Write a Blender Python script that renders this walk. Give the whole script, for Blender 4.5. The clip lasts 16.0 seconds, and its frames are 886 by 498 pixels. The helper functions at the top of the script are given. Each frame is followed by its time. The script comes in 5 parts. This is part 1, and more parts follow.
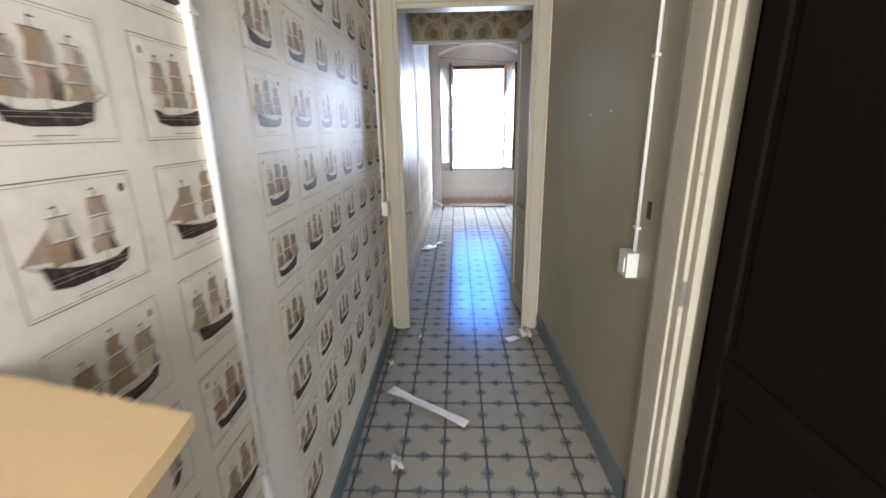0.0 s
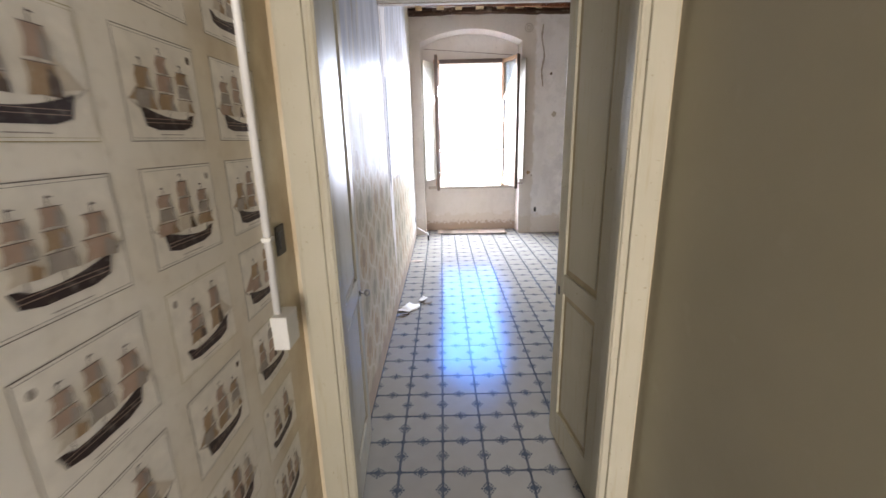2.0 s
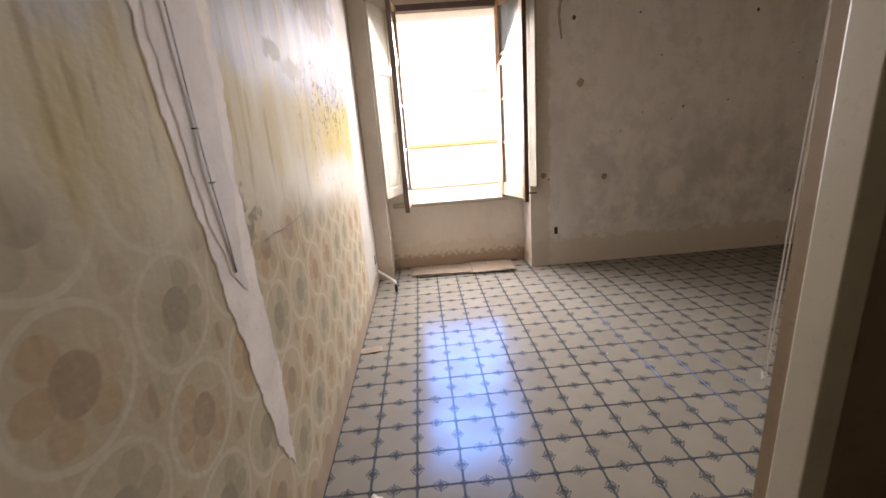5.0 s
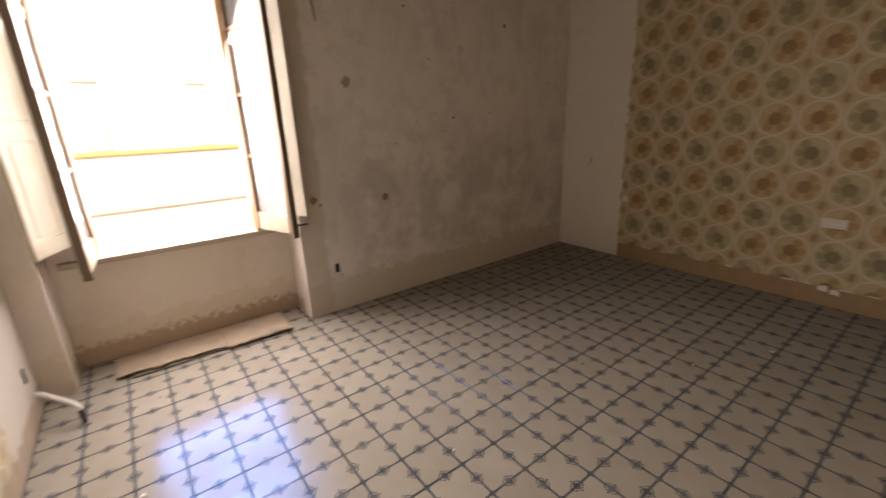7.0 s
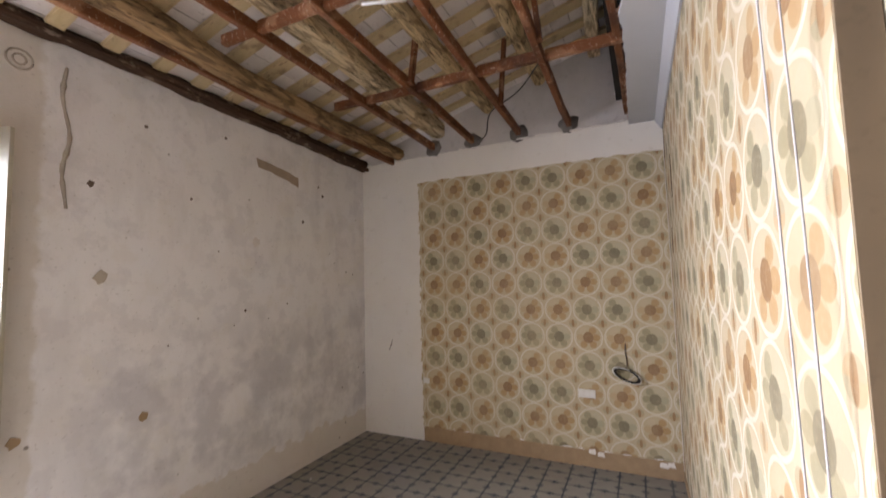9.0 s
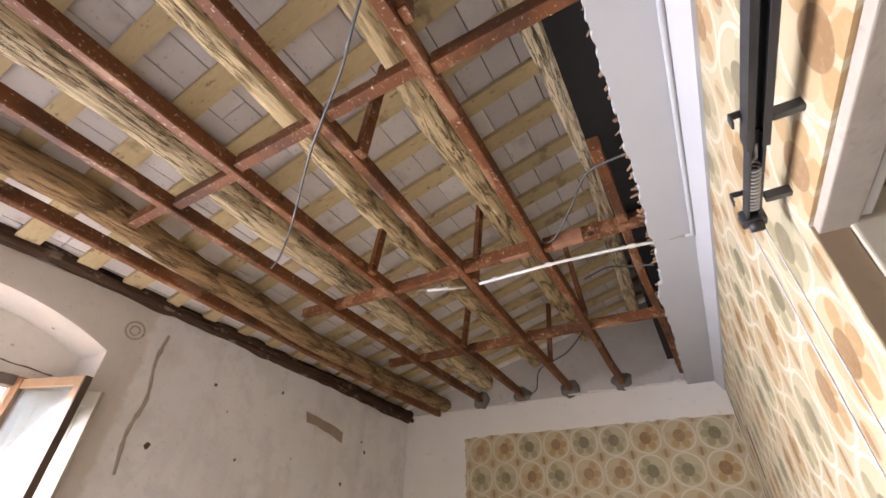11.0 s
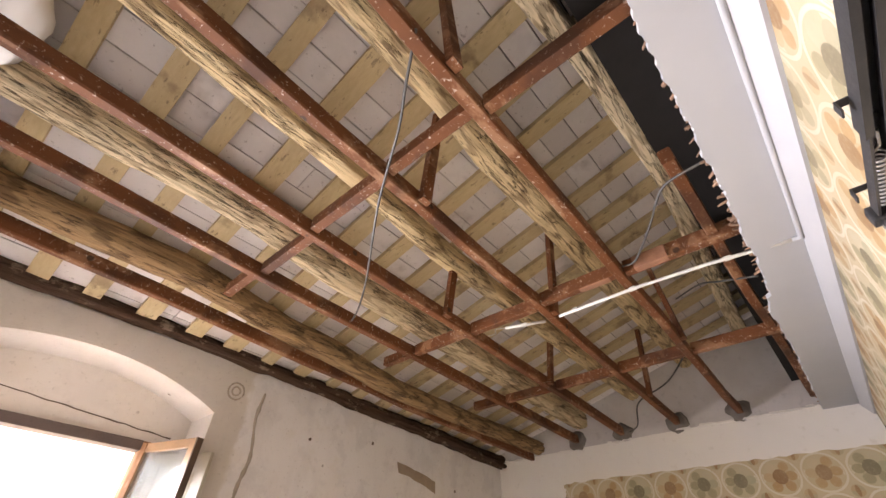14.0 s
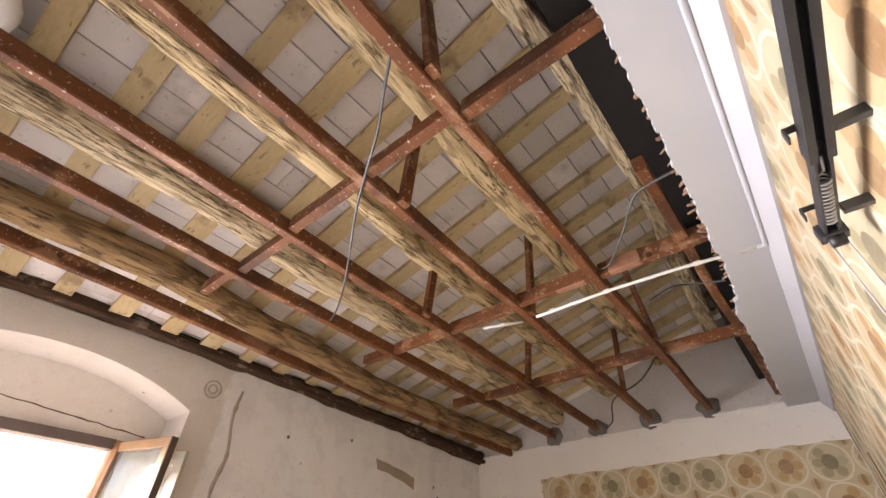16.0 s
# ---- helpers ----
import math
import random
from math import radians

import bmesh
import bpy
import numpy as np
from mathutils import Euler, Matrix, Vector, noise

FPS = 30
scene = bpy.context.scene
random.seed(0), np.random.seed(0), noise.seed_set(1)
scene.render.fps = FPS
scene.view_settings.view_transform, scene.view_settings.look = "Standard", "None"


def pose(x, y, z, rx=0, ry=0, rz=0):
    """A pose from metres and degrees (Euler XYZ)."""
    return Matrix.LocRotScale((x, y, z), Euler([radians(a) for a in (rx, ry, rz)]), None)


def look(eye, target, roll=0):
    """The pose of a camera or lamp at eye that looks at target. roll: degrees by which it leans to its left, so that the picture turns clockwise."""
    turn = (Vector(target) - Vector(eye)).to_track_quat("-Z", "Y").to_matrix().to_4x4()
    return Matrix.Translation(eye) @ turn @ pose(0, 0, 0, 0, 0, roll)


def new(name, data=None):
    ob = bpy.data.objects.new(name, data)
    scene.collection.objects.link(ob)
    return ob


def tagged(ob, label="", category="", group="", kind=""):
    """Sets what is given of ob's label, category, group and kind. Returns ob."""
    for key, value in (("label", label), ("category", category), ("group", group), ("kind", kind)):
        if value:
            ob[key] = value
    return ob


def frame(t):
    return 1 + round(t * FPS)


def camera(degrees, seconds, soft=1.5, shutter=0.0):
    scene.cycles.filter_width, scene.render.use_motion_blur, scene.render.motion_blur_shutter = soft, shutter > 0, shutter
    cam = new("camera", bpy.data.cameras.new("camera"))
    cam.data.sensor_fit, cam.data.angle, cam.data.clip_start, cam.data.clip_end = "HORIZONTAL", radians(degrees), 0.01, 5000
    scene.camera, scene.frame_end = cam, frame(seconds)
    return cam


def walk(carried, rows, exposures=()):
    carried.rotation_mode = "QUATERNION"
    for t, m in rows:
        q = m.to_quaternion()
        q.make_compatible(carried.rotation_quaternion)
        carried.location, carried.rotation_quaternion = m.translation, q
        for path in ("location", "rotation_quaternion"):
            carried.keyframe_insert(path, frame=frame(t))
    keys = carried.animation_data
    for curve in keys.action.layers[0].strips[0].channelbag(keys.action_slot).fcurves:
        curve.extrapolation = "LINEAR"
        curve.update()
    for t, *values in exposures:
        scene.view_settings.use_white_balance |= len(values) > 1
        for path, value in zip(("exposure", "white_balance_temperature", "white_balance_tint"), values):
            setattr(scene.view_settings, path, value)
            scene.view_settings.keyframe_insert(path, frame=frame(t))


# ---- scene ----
cam = camera(93.8, 16.0, 1.5, 0.3)
PATH = [
    (0, (0.07, -0.108, 1.499), (0.001, 1.812, 0.943), -1.0),
    (0.5, (0.063, 0.305, 1.499), (0.107, 2.254, 1.055), -1.3),
    (1, (0.066, 0.751, 1.476), (0.05, 2.708, 1.064), -0.7),
    (1.5, (0.01, 1.203, 1.455), (-0.058, 3.149, 1.0), -0.1),
    (2, (0.027, 1.617, 1.482), (0.023, 3.55, 0.969), -1.3),
    (2.5, (0.095, 2.061, 1.475), (0.008, 3.978, 0.911), -0.6),
    (3, (0.083, 2.502, 1.445), (-0.007, 4.408, 0.845), -0.2),
    (5.3, (0.158, 4.147, 1.448), (0.27, 6.07, 0.908), -5.3),
    (5.5, (0.171, 4.266, 1.461), (0.348, 6.177, 0.898), -4.9),
    (6, (0.153, 4.581, 1.46), (0.563, 6.448, 0.874), -5.1),
    (6.5, (0.168, 4.84, 1.477), (0.875, 6.609, 0.87), -3.8),
    (7, (0.251, 5.015, 1.505), (1.395, 6.544, 0.911), -2.2),
    (7.5, (0.275, 5.135, 1.51), (1.837, 6.253, 0.953), -2.3),
    (8, (0.291, 5.175, 1.561), (1.999, 6.112, 1.109), -2.6),
    (8.5, (0.316, 5.159, 1.674), (2.093, 6.055, 1.471), -2.7),
    (9, (0.322, 5.152, 1.742), (2.12, 5.999, 1.884), -1.5),
    (9.5, (0.253, 5.151, 1.819), (2.016, 5.958, 2.308), -0.5),
    (10, (0.202, 5.167, 1.865), (1.868, 5.937, 2.661), 0.2),
    (10.2, (0.211, 5.163, 1.888), (1.826, 5.931, 2.783), 0.6),
    (12.3, (0.102, 5.203, 1.949), (1.249, 6.197, 3.251), 2.7),
    (12.5, (0.111, 5.201, 1.954), (1.236, 6.223, 3.255), 2.8),
    (13, (0.134, 5.204, 1.949), (1.232, 6.258, 3.246), 2.6),
    (13.5, (0.155, 5.193, 1.953), (1.258, 6.252, 3.243), 2.4),
    (14, (0.171, 5.192, 1.952), (1.297, 6.233, 3.236), 2.0),
    (14.5, (0.163, 5.195, 1.958), (1.312, 6.215, 3.239), 1.4),
    (15, (0.16, 5.175, 1.958), (1.321, 6.182, 3.237), 1.2),
    (15.5, (0.156, 5.162, 1.955), (1.329, 6.158, 3.233), 1.1),
    (16, (0.164, 5.151, 1.964), (1.349, 6.145, 3.232), 1.0),
]
EXPO = [(0, 1.68, 6150, 12), (0.5, 1.85, 6300, 13), (1.5, 2.02, 6650, 14), (2.0, 1.98, 6800, 15), (2.5, 1.82, 7000, 16), (3.0, 1.95, 7300, 17), (5.5, 0.8, 9300, 22), (7.0, 0.76, 10800, 26), (7.5, 1.05, 13500, 31), (8.0, 1.45, 10300, 24), (8.5, 1.88, 7900, 20), (9.0, 2.1, 7450, 20), (10.0, 2.2, 7450, 20), (12.5, 2.45, 8200, 21), (16.0, 2.45, 8300, 22)]
walk(cam, [(t, look(eye, aim, roll)) for t, eye, aim, roll in PATH], EXPO)

# world, sun and large lights
world = bpy.data.worlds.new("sky")
scene.world = world
world.use_nodes = True
_n = world.node_tree.nodes
_sky = _n.new("ShaderNodeTexSky")
_sky.sky_type = "NISHITA"
_sky.sun_disc = False
_sky.sun_elevation = radians(52)
_sky.sun_rotation = radians(200)
world.node_tree.links.new(_sky.outputs[0], _n["Background"].inputs[0])
_n["Background"].inputs[1].default_value = 0.15
sun = new("sun", bpy.data.lights.new("sun", "SUN"))
sun.data.energy, sun.data.angle, sun.data.color = 5.0, radians(0.5), (1.0, 0.95, 0.88)
sun.matrix_basis = look((0, 0, 0), (0.22, 0.62, -0.79))


def area(name, eye, target, w, h, watts, colour):
    ob = new(name, bpy.data.lights.new(name, "AREA"))
    ob.data.shape, ob.data.size, ob.data.size_y = "RECTANGLE", w, h
    ob.data.energy, ob.data.color = watts, colour
    ob.matrix_basis = look(eye, target)
    return ob


# the sky's light in the window's opening
sky_light = area("window_sky", (0.48, 8.60, 1.69), (0.48, 7.0, 0.75), 1.08, 1.88, 84, (0.66, 0.78, 1.0))
sky_light.data.spread = radians(152)
# daylight assumed from an unseen opening at the hall's back, and an added side fill
area("hall_daylight", (0.15, -2.86, 1.45), (0.15, 0, 0.25), 1.05, 2.2, 62, (1.0, 0.965, 0.92))
area("side_fill", (0.80, -1.35, 1.15), (-0.3, -0.45, 1.15), 0.9, 2.0, 10, (1.0, 0.955, 0.91))


# ---- small tools ----
def part(name, bm, material, parent=None, label=""):
    me = bpy.data.meshes.new(name)
    bm.normal_update()
    bm.to_mesh(me)
    bm.free()
    for m in (material if isinstance(material, (list, tuple)) else [material]):
        me.materials.append(m)
    ob = new(name, me)
    ob.parent = parent
    if label:
        ob["label"] = label
    return ob


def structure(ob, label="", category=""):
    return tagged(ob, label, category, "", "structure")


def empty(name, m, label="", category="", group="", kind=""):
    ob = new(name)
    ob.matrix_basis = m
    return tagged(ob, label, category, group, kind)


def add_box(bm, a, b, bevel=0.0, mat=0):
    vs = [bm.verts.new((x, y, z)) for x in (a[0], b[0]) for y in (a[1], b[1]) for z in (a[2], b[2])]
    fs = [bm.faces.new([vs[i] for i in q]) for q in ((0, 1, 3, 2), (4, 6, 7, 5), (0, 4, 5, 1), (2, 3, 7, 6), (0, 2, 6, 4), (1, 5, 7, 3))]
    for f in fs:
        f.material_index = mat
    if bevel:
        es = list({e for f in fs for e in f.edges})
        r = bmesh.ops.bevel(bm, geom=es, offset=bevel, segments=2, affect="EDGES", profile=0.6)
        for f in r["faces"]:
            f.material_index = mat
    return vs


def box(a, b, bevel=0.0):
    bm = bmesh.new()
    add_box(bm, a, b, bevel)
    return bm


def add_prism(bm, poly, axis, a, b, mat=0):
    """A polygon in the two other axes, drawn out along axis from a to b."""
    def place(p, c):
        return {"x": (c, p[0], p[1]), "y": (p[0], c, p[1]), "z": (p[0], p[1], c)}[axis]
    lo = [bm.verts.new(place(p, a)) for p in poly]
    hi = [bm.verts.new(place(p, b)) for p in poly]
    fs = [bm.faces.new(lo), bm.faces.new(hi[::-1])]
    for i in range(len(poly)):
        j = (i + 1) % len(poly)
        fs.append(bm.faces.new((lo[i], hi[i], hi[j], lo[j])))
    for f in fs:
        f.material_index = mat
    return fs


def finish(bm):
    bmesh.ops.recalc_face_normals(bm, faces=bm.faces[:])
    return bm


def prism(poly, axis, a, b):
    bm = bmesh.new()
    add_prism(bm, poly, axis, a, b)
    return finish(bm)


def add_tube(bm, pts, r, seg=8, mat=0):
    """A round tube along points; r is one radius or one for each point."""
    pts = [Vector(p) for p in pts]
    rs = r if isinstance(r, (list, tuple)) else [r] * len(pts)
    rings = []
    for i, p in enumerate(pts):
        d = (pts[min(i + 1, len(pts) - 1)] - pts[max(i - 1, 0)]).normalized()
        u = d.cross(Vector((0, 0, 1)) if abs(d.z) < 0.9 else Vector((1, 0, 0))).normalized()
        v = d.cross(u)
        rings.append([bm.verts.new(p + rs[i] * (math.cos(k * 2 * math.pi / seg) * u + math.sin(k * 2 * math.pi / seg) * v)) for k in range(seg)])
    for a, b in zip(rings, rings[1:]):
        for k in range(seg):
            f = bm.faces.new((a[k], a[(k + 1) % seg], b[(k + 1) % seg], b[k]))
            f.smooth, f.material_index = True, mat
    for ring in (rings[0][::-1], rings[-1]):
        bm.faces.new(ring).material_index = mat
    return rings


def tube(pts, r, seg=8):
    bm = bmesh.new()
    add_tube(bm, pts, r, seg)
    return finish(bm)


def curve_points(pts, n=6):
    """Points of a smooth line through the given ones."""
    P = [Vector(p) for p in pts]
    P = [2 * P[0] - P[1]] + P + [2 * P[-1] - P[-2]]
    out = []
    for i in range(1, len(P) - 2):
        for k in range(n):
            t = k / n
            a, b, c, d = P[i - 1:i + 3]
            out.append(0.5 * ((2 * b) + (c - a) * t + (2 * a - 5 * b + 4 * c - d) * t * t + (3 * b - a - 3 * c + d) * t ** 3))
    return out + [P[-2]]


YS = 4.90                     # room face of the partition


# ---- materials ----
class Paint:
    """A node material, with short ways to write sums of textures."""

    def __init__(self, name, rough=0.6, metal=0.0):
        self.mat = bpy.data.materials.new(name)
        self.mat.use_nodes = True
        self.tree = self.mat.node_tree
        self.bsdf = self.tree.nodes["Principled BSDF"]
        self.bsdf.inputs["Roughness"].default_value = rough
        self.bsdf.inputs["Metallic"].default_value = metal
        self.tc = self.tree.nodes.new("ShaderNodeTexCoord").outputs["Object"]
        sep = self.tree.nodes.new("ShaderNodeSeparateXYZ")
        self.tree.links.new(self.tc, sep.inputs[0])
        self.x, self.y, self.z = sep.outputs

    def put(self, socket, v):
        if isinstance(v, bpy.types.NodeSocket):
            self.tree.links.new(v, socket)
        elif isinstance(v, (tuple, list)):
            socket.default_value = (*v, 1)[:4] if len(socket.default_value) == 4 else v
        elif socket.type == "RGBA":
            socket.default_value = (v, v, v, 1)
        else:
            socket.default_value = v

    def m(self, op, a, b=0.0, c=0.0):
        n = self.tree.nodes.new("ShaderNodeMath")
        n.operation = op
        for s, v in zip(n.inputs, (a, b, c)):
            self.put(s, v)
        return n.outputs[0]

    def add(self, a, b):
        return self.m("ADD", a, b)

    def sub(self, a, b):
        return self.m("SUBTRACT", a, b)

    def mul(self, a, b):
        return self.m("MULTIPLY", a, b)

    def mix(self, f, a, b, blend="MIX"):
        n = self.tree.nodes.new("ShaderNodeMix")
        n.data_type, n.blend_type = "RGBA", blend
        self.put(n.inputs[0], f)
        self.put(n.inputs[6], a)
        self.put(n.inputs[7], b)
        return n.outputs[2]

    def step(self, v, lo, hi):
        """0 under lo, 1 over hi (or the other way round if lo > hi), smooth between."""
        n = self.tree.nodes.new("ShaderNodeMapRange")
        n.interpolation_type = "SMOOTHSTEP"
        flip = lo > hi
        for s, w in zip(n.inputs, (v, min(lo, hi), max(lo, hi), 1.0 if flip else 0.0, 0.0 if flip else 1.0)):
            self.put(s, w)
        return n.outputs[0]

    def vec(self, x, y, z):
        n = self.tree.nodes.new("ShaderNodeCombineXYZ")
        for s, v in zip(n.inputs, (x, y, z)):
            self.put(s, v)
        return n.outputs[0]

    def noise(self, scale, detail=3.0, at=None, rough=0.55):
        n = self.tree.nodes.new("ShaderNodeTexNoise")
        self.tree.links.new(at or self.tc, n.inputs["Vector"])
        n.inputs["Scale"].default_value, n.inputs["Detail"].default_value, n.inputs["Roughness"].default_value = scale, detail, rough
        return n.outputs["Fac"]

    def wave(self, scale, distortion, at, detail=2.0):
        n = self.tree.nodes.new("ShaderNodeTexWave")
        self.tree.links.new(at, n.inputs["Vector"])
        n.inputs["Scale"].default_value, n.inputs["Distortion"].default_value, n.inputs["Detail"].default_value = scale, distortion, detail
        return n.outputs["Fac"]

    def cells(self, scale, at=None):
        n = self.tree.nodes.new("ShaderNodeTexVoronoi")
        self.tree.links.new(at or self.tc, n.inputs["Vector"])
        n.inputs["Scale"].default_value = scale
        return n.outputs["Distance"]

    def random(self):
        return self.tree.nodes.new("ShaderNodeObjectInfo").outputs["Random"]

    def island(self):
        return self.tree.nodes.new("ShaderNodeNewGeometry").outputs["Random Per Island"]

    def done(self, colour, rough=None, height=None, strength=0.3, distance=0.004, gloss=0.5):
        self.bsdf.inputs["Specular IOR Level"].default_value = gloss
        self.put(self.bsdf.inputs["Base Color"], colour)
        if rough is not None:
            self.put(self.bsdf.inputs["Roughness"], rough)
        if height is not None:
            n = self.tree.nodes.new("ShaderNodeBump")
            n.inputs["Strength"].default_value, n.inputs["Distance"].default_value = strength, distance
            self.put(n.inputs["Height"], height)
            self.tree.links.new(n.outputs[0], self.bsdf.inputs["Normal"])
        return self.mat


def simple(name, colour, rough=0.5, metal=0.0, vary=0.18, scale=14.0, bump=0.15):
    """A plain surface with two scales of uneven colour and a fine relief."""
    g = Paint(name, rough, metal)
    dark = tuple(c * (1 - vary) for c in colour)
    light = tuple(min(1, c * (1 + vary * 0.6)) for c in colour)
    c = g.mix(g.noise(scale, 4), dark, light)
    c = g.mix(g.mul(g.step(g.noise(scale * 7, 3), 0.55, 0.75), vary * 1.2), c, tuple(v * 0.55 for v in colour))
    return g.done(c, g.add(rough - 0.06, g.mul(g.noise(scale * 3, 2), 0.14)), g.noise(scale * 9, 3), bump, 0.002)


def flower_paper(g, u, v, pitch=0.263, rise=0.256, seam=None):
    """The printed flowers in rings: colour by the place on the wall. Past the seam the two hues change about."""
    wob = g.mul(g.sub(g.noise(9, 2), 0.5), 0.010)
    U, V = g.m("DIVIDE", g.add(u, wob), pitch), g.m("DIVIDE", g.add(v, wob), rise)
    iu, iv = g.m("FLOOR", U), g.m("FLOOR", V)
    fu, fv = g.sub(g.sub(U, iu), 0.5), g.sub(g.sub(V, iv), 0.5)
    a, b = g.m("ABSOLUTE", fu), g.m("ABSOLUTE", fv)

    def dist(cx, cy, sx=1.0, sy=1.0, p=a, q=b):
        dx, dy = g.mul(g.sub(p, cx), sx), g.mul(g.sub(q, cy), sy)
        return g.m("SQRT", g.add(g.mul(dx, dx), g.mul(dy, dy)))
    d = dist(0, 0, 1.0, 0.97)
    # two columns of one hue, then two of the other, turned about from row to row
    k = g.add(g.m("FLOOR", g.mul(iu, 0.5)), iv)
    if seam is not None:
        k = g.add(k, g.m("GREATER_THAN", u, seam))
    hue = g.m("ABSOLUTE", g.sub(k, g.mul(g.m("FLOOR", g.mul(k, 0.5)), 2)))
    tint = g.mix(hue, (0.35, 0.205, 0.10), (0.265, 0.23, 0.145))
    mid = g.mix(hue, (0.52, 0.33, 0.155), (0.40, 0.35, 0.21))
    pale = g.mix(hue, (0.64, 0.50, 0.31), (0.545, 0.51, 0.35))
    other = g.mix(hue, (0.53, 0.50, 0.32), (0.66, 0.50, 0.285))
    cream = g.mix(g.step(g.noise(5, 3), 0.3, 0.75), (0.60, 0.495, 0.32), (0.67, 0.565, 0.38))
    c = cream
    # lens and side lobes between four rings
    c = g.mix(g.step(dist(0.5, 0.5, 1.0, 1.0), 0.15, 0.135), c, g.mix(0.6, cream, mid))
    c = g.mix(g.step(dist(0.5, 0.5, 2.6, 0.9), 0.135, 0.115), c, (0.40, 0.24, 0.12))
    # the disc's ground, its edge lobes and petals
    c = g.mix(g.step(d, 0.455, 0.445), c, g.mix(0.7, cream, g.mix(0.35, pale, other)))
    inside = g.step(d, 0.43, 0.42)
    c = g.mix(g.mul(g.step(dist(0.43, 0.0, 1.2, 0.75), 0.10, 0.08), inside), c, (0.72, 0.64, 0.47))
    turn = g.m("GREATER_THAN", g.mul(fu, g.sub(1.0, g.mul(hue, 2.0))), 0.0)
    rise_side = g.m("GREATER_THAN", fv, 0.0)
    slant = g.step(dist(0.155, 0.235, 1.05, 0.9), 0.135, 0.12)
    c = g.mix(slant, c, g.mix(g.mul(turn, rise_side), g.mix(0.9, pale, mid), g.mix(g.mul(g.sub(1.0, turn), 0.75), g.mix(0.4, cream, pale), mid)))
    c = g.mix(g.step(dist(0.265, 0.0, 0.95, 1.1), 0.135, 0.12), c, g.mix(turn, mid, g.mix(0.35, pale, mid)))
    rib = g.step(g.m("ABSOLUTE", g.sub(b, g.mul(a, 0.62))), 0.022, 0.010)
    c = g.mix(g.mul(g.mul(rib, g.step(d, 0.38, 0.36)), 0.55), c, g.mix(0.4, cream, pale))
    c = g.mix(g.step(dist(0.0, 0.0, 1.04, 0.94), 0.19, 0.175), c, tint)
    ring = g.m("ABSOLUTE", g.sub(d, 0.462))
    c = g.mix(g.step(ring, 0.032, 0.018), c, (0.77, 0.70, 0.54))
    c = g.mix(g.mul(g.step(g.noise(60, 2), 0.45, 0.8), 0.22), c, (0.66, 0.56, 0.38))
    fade = g.step(g.noise(2.6, 5, None, 0.65), 0.40, 0.68)
    c = g.mix(g.mul(fade, 0.32), c, (0.60, 0.49, 0.31))
    return g.mix(1.0, c, (0.78, 0.77, 0.78), "MULTIPLY")


def wallpaper(name, axis, off, foot, seam=None):
    g = Paint(name, 0.45)
    c = flower_paper(g, g.add(g.add(g.x, g.sub(YS, g.y)) if axis == "x" else g.y, off), g.sub(g.z, foot), seam=seam)
    c = g.mix(g.mul(g.step(g.noise(1.6, 4), 0.5, 0.75), 0.2), c, (0.50, 0.38, 0.20))
    joint = g.m("ABSOLUTE", g.sub(g.m("FRACT", g.m("DIVIDE", g.x if axis == "x" else g.y, 0.526)), 0.5))
    c = g.mix(g.mul(g.step(joint, 0.005, 0.002), 0.5), c, (0.42, 0.32, 0.18))
    return g.done(c, g.add(0.4, g.mul(g.noise(6, 3), 0.2)), g.noise(40, 3), 0.12, 0.003, 0.15)


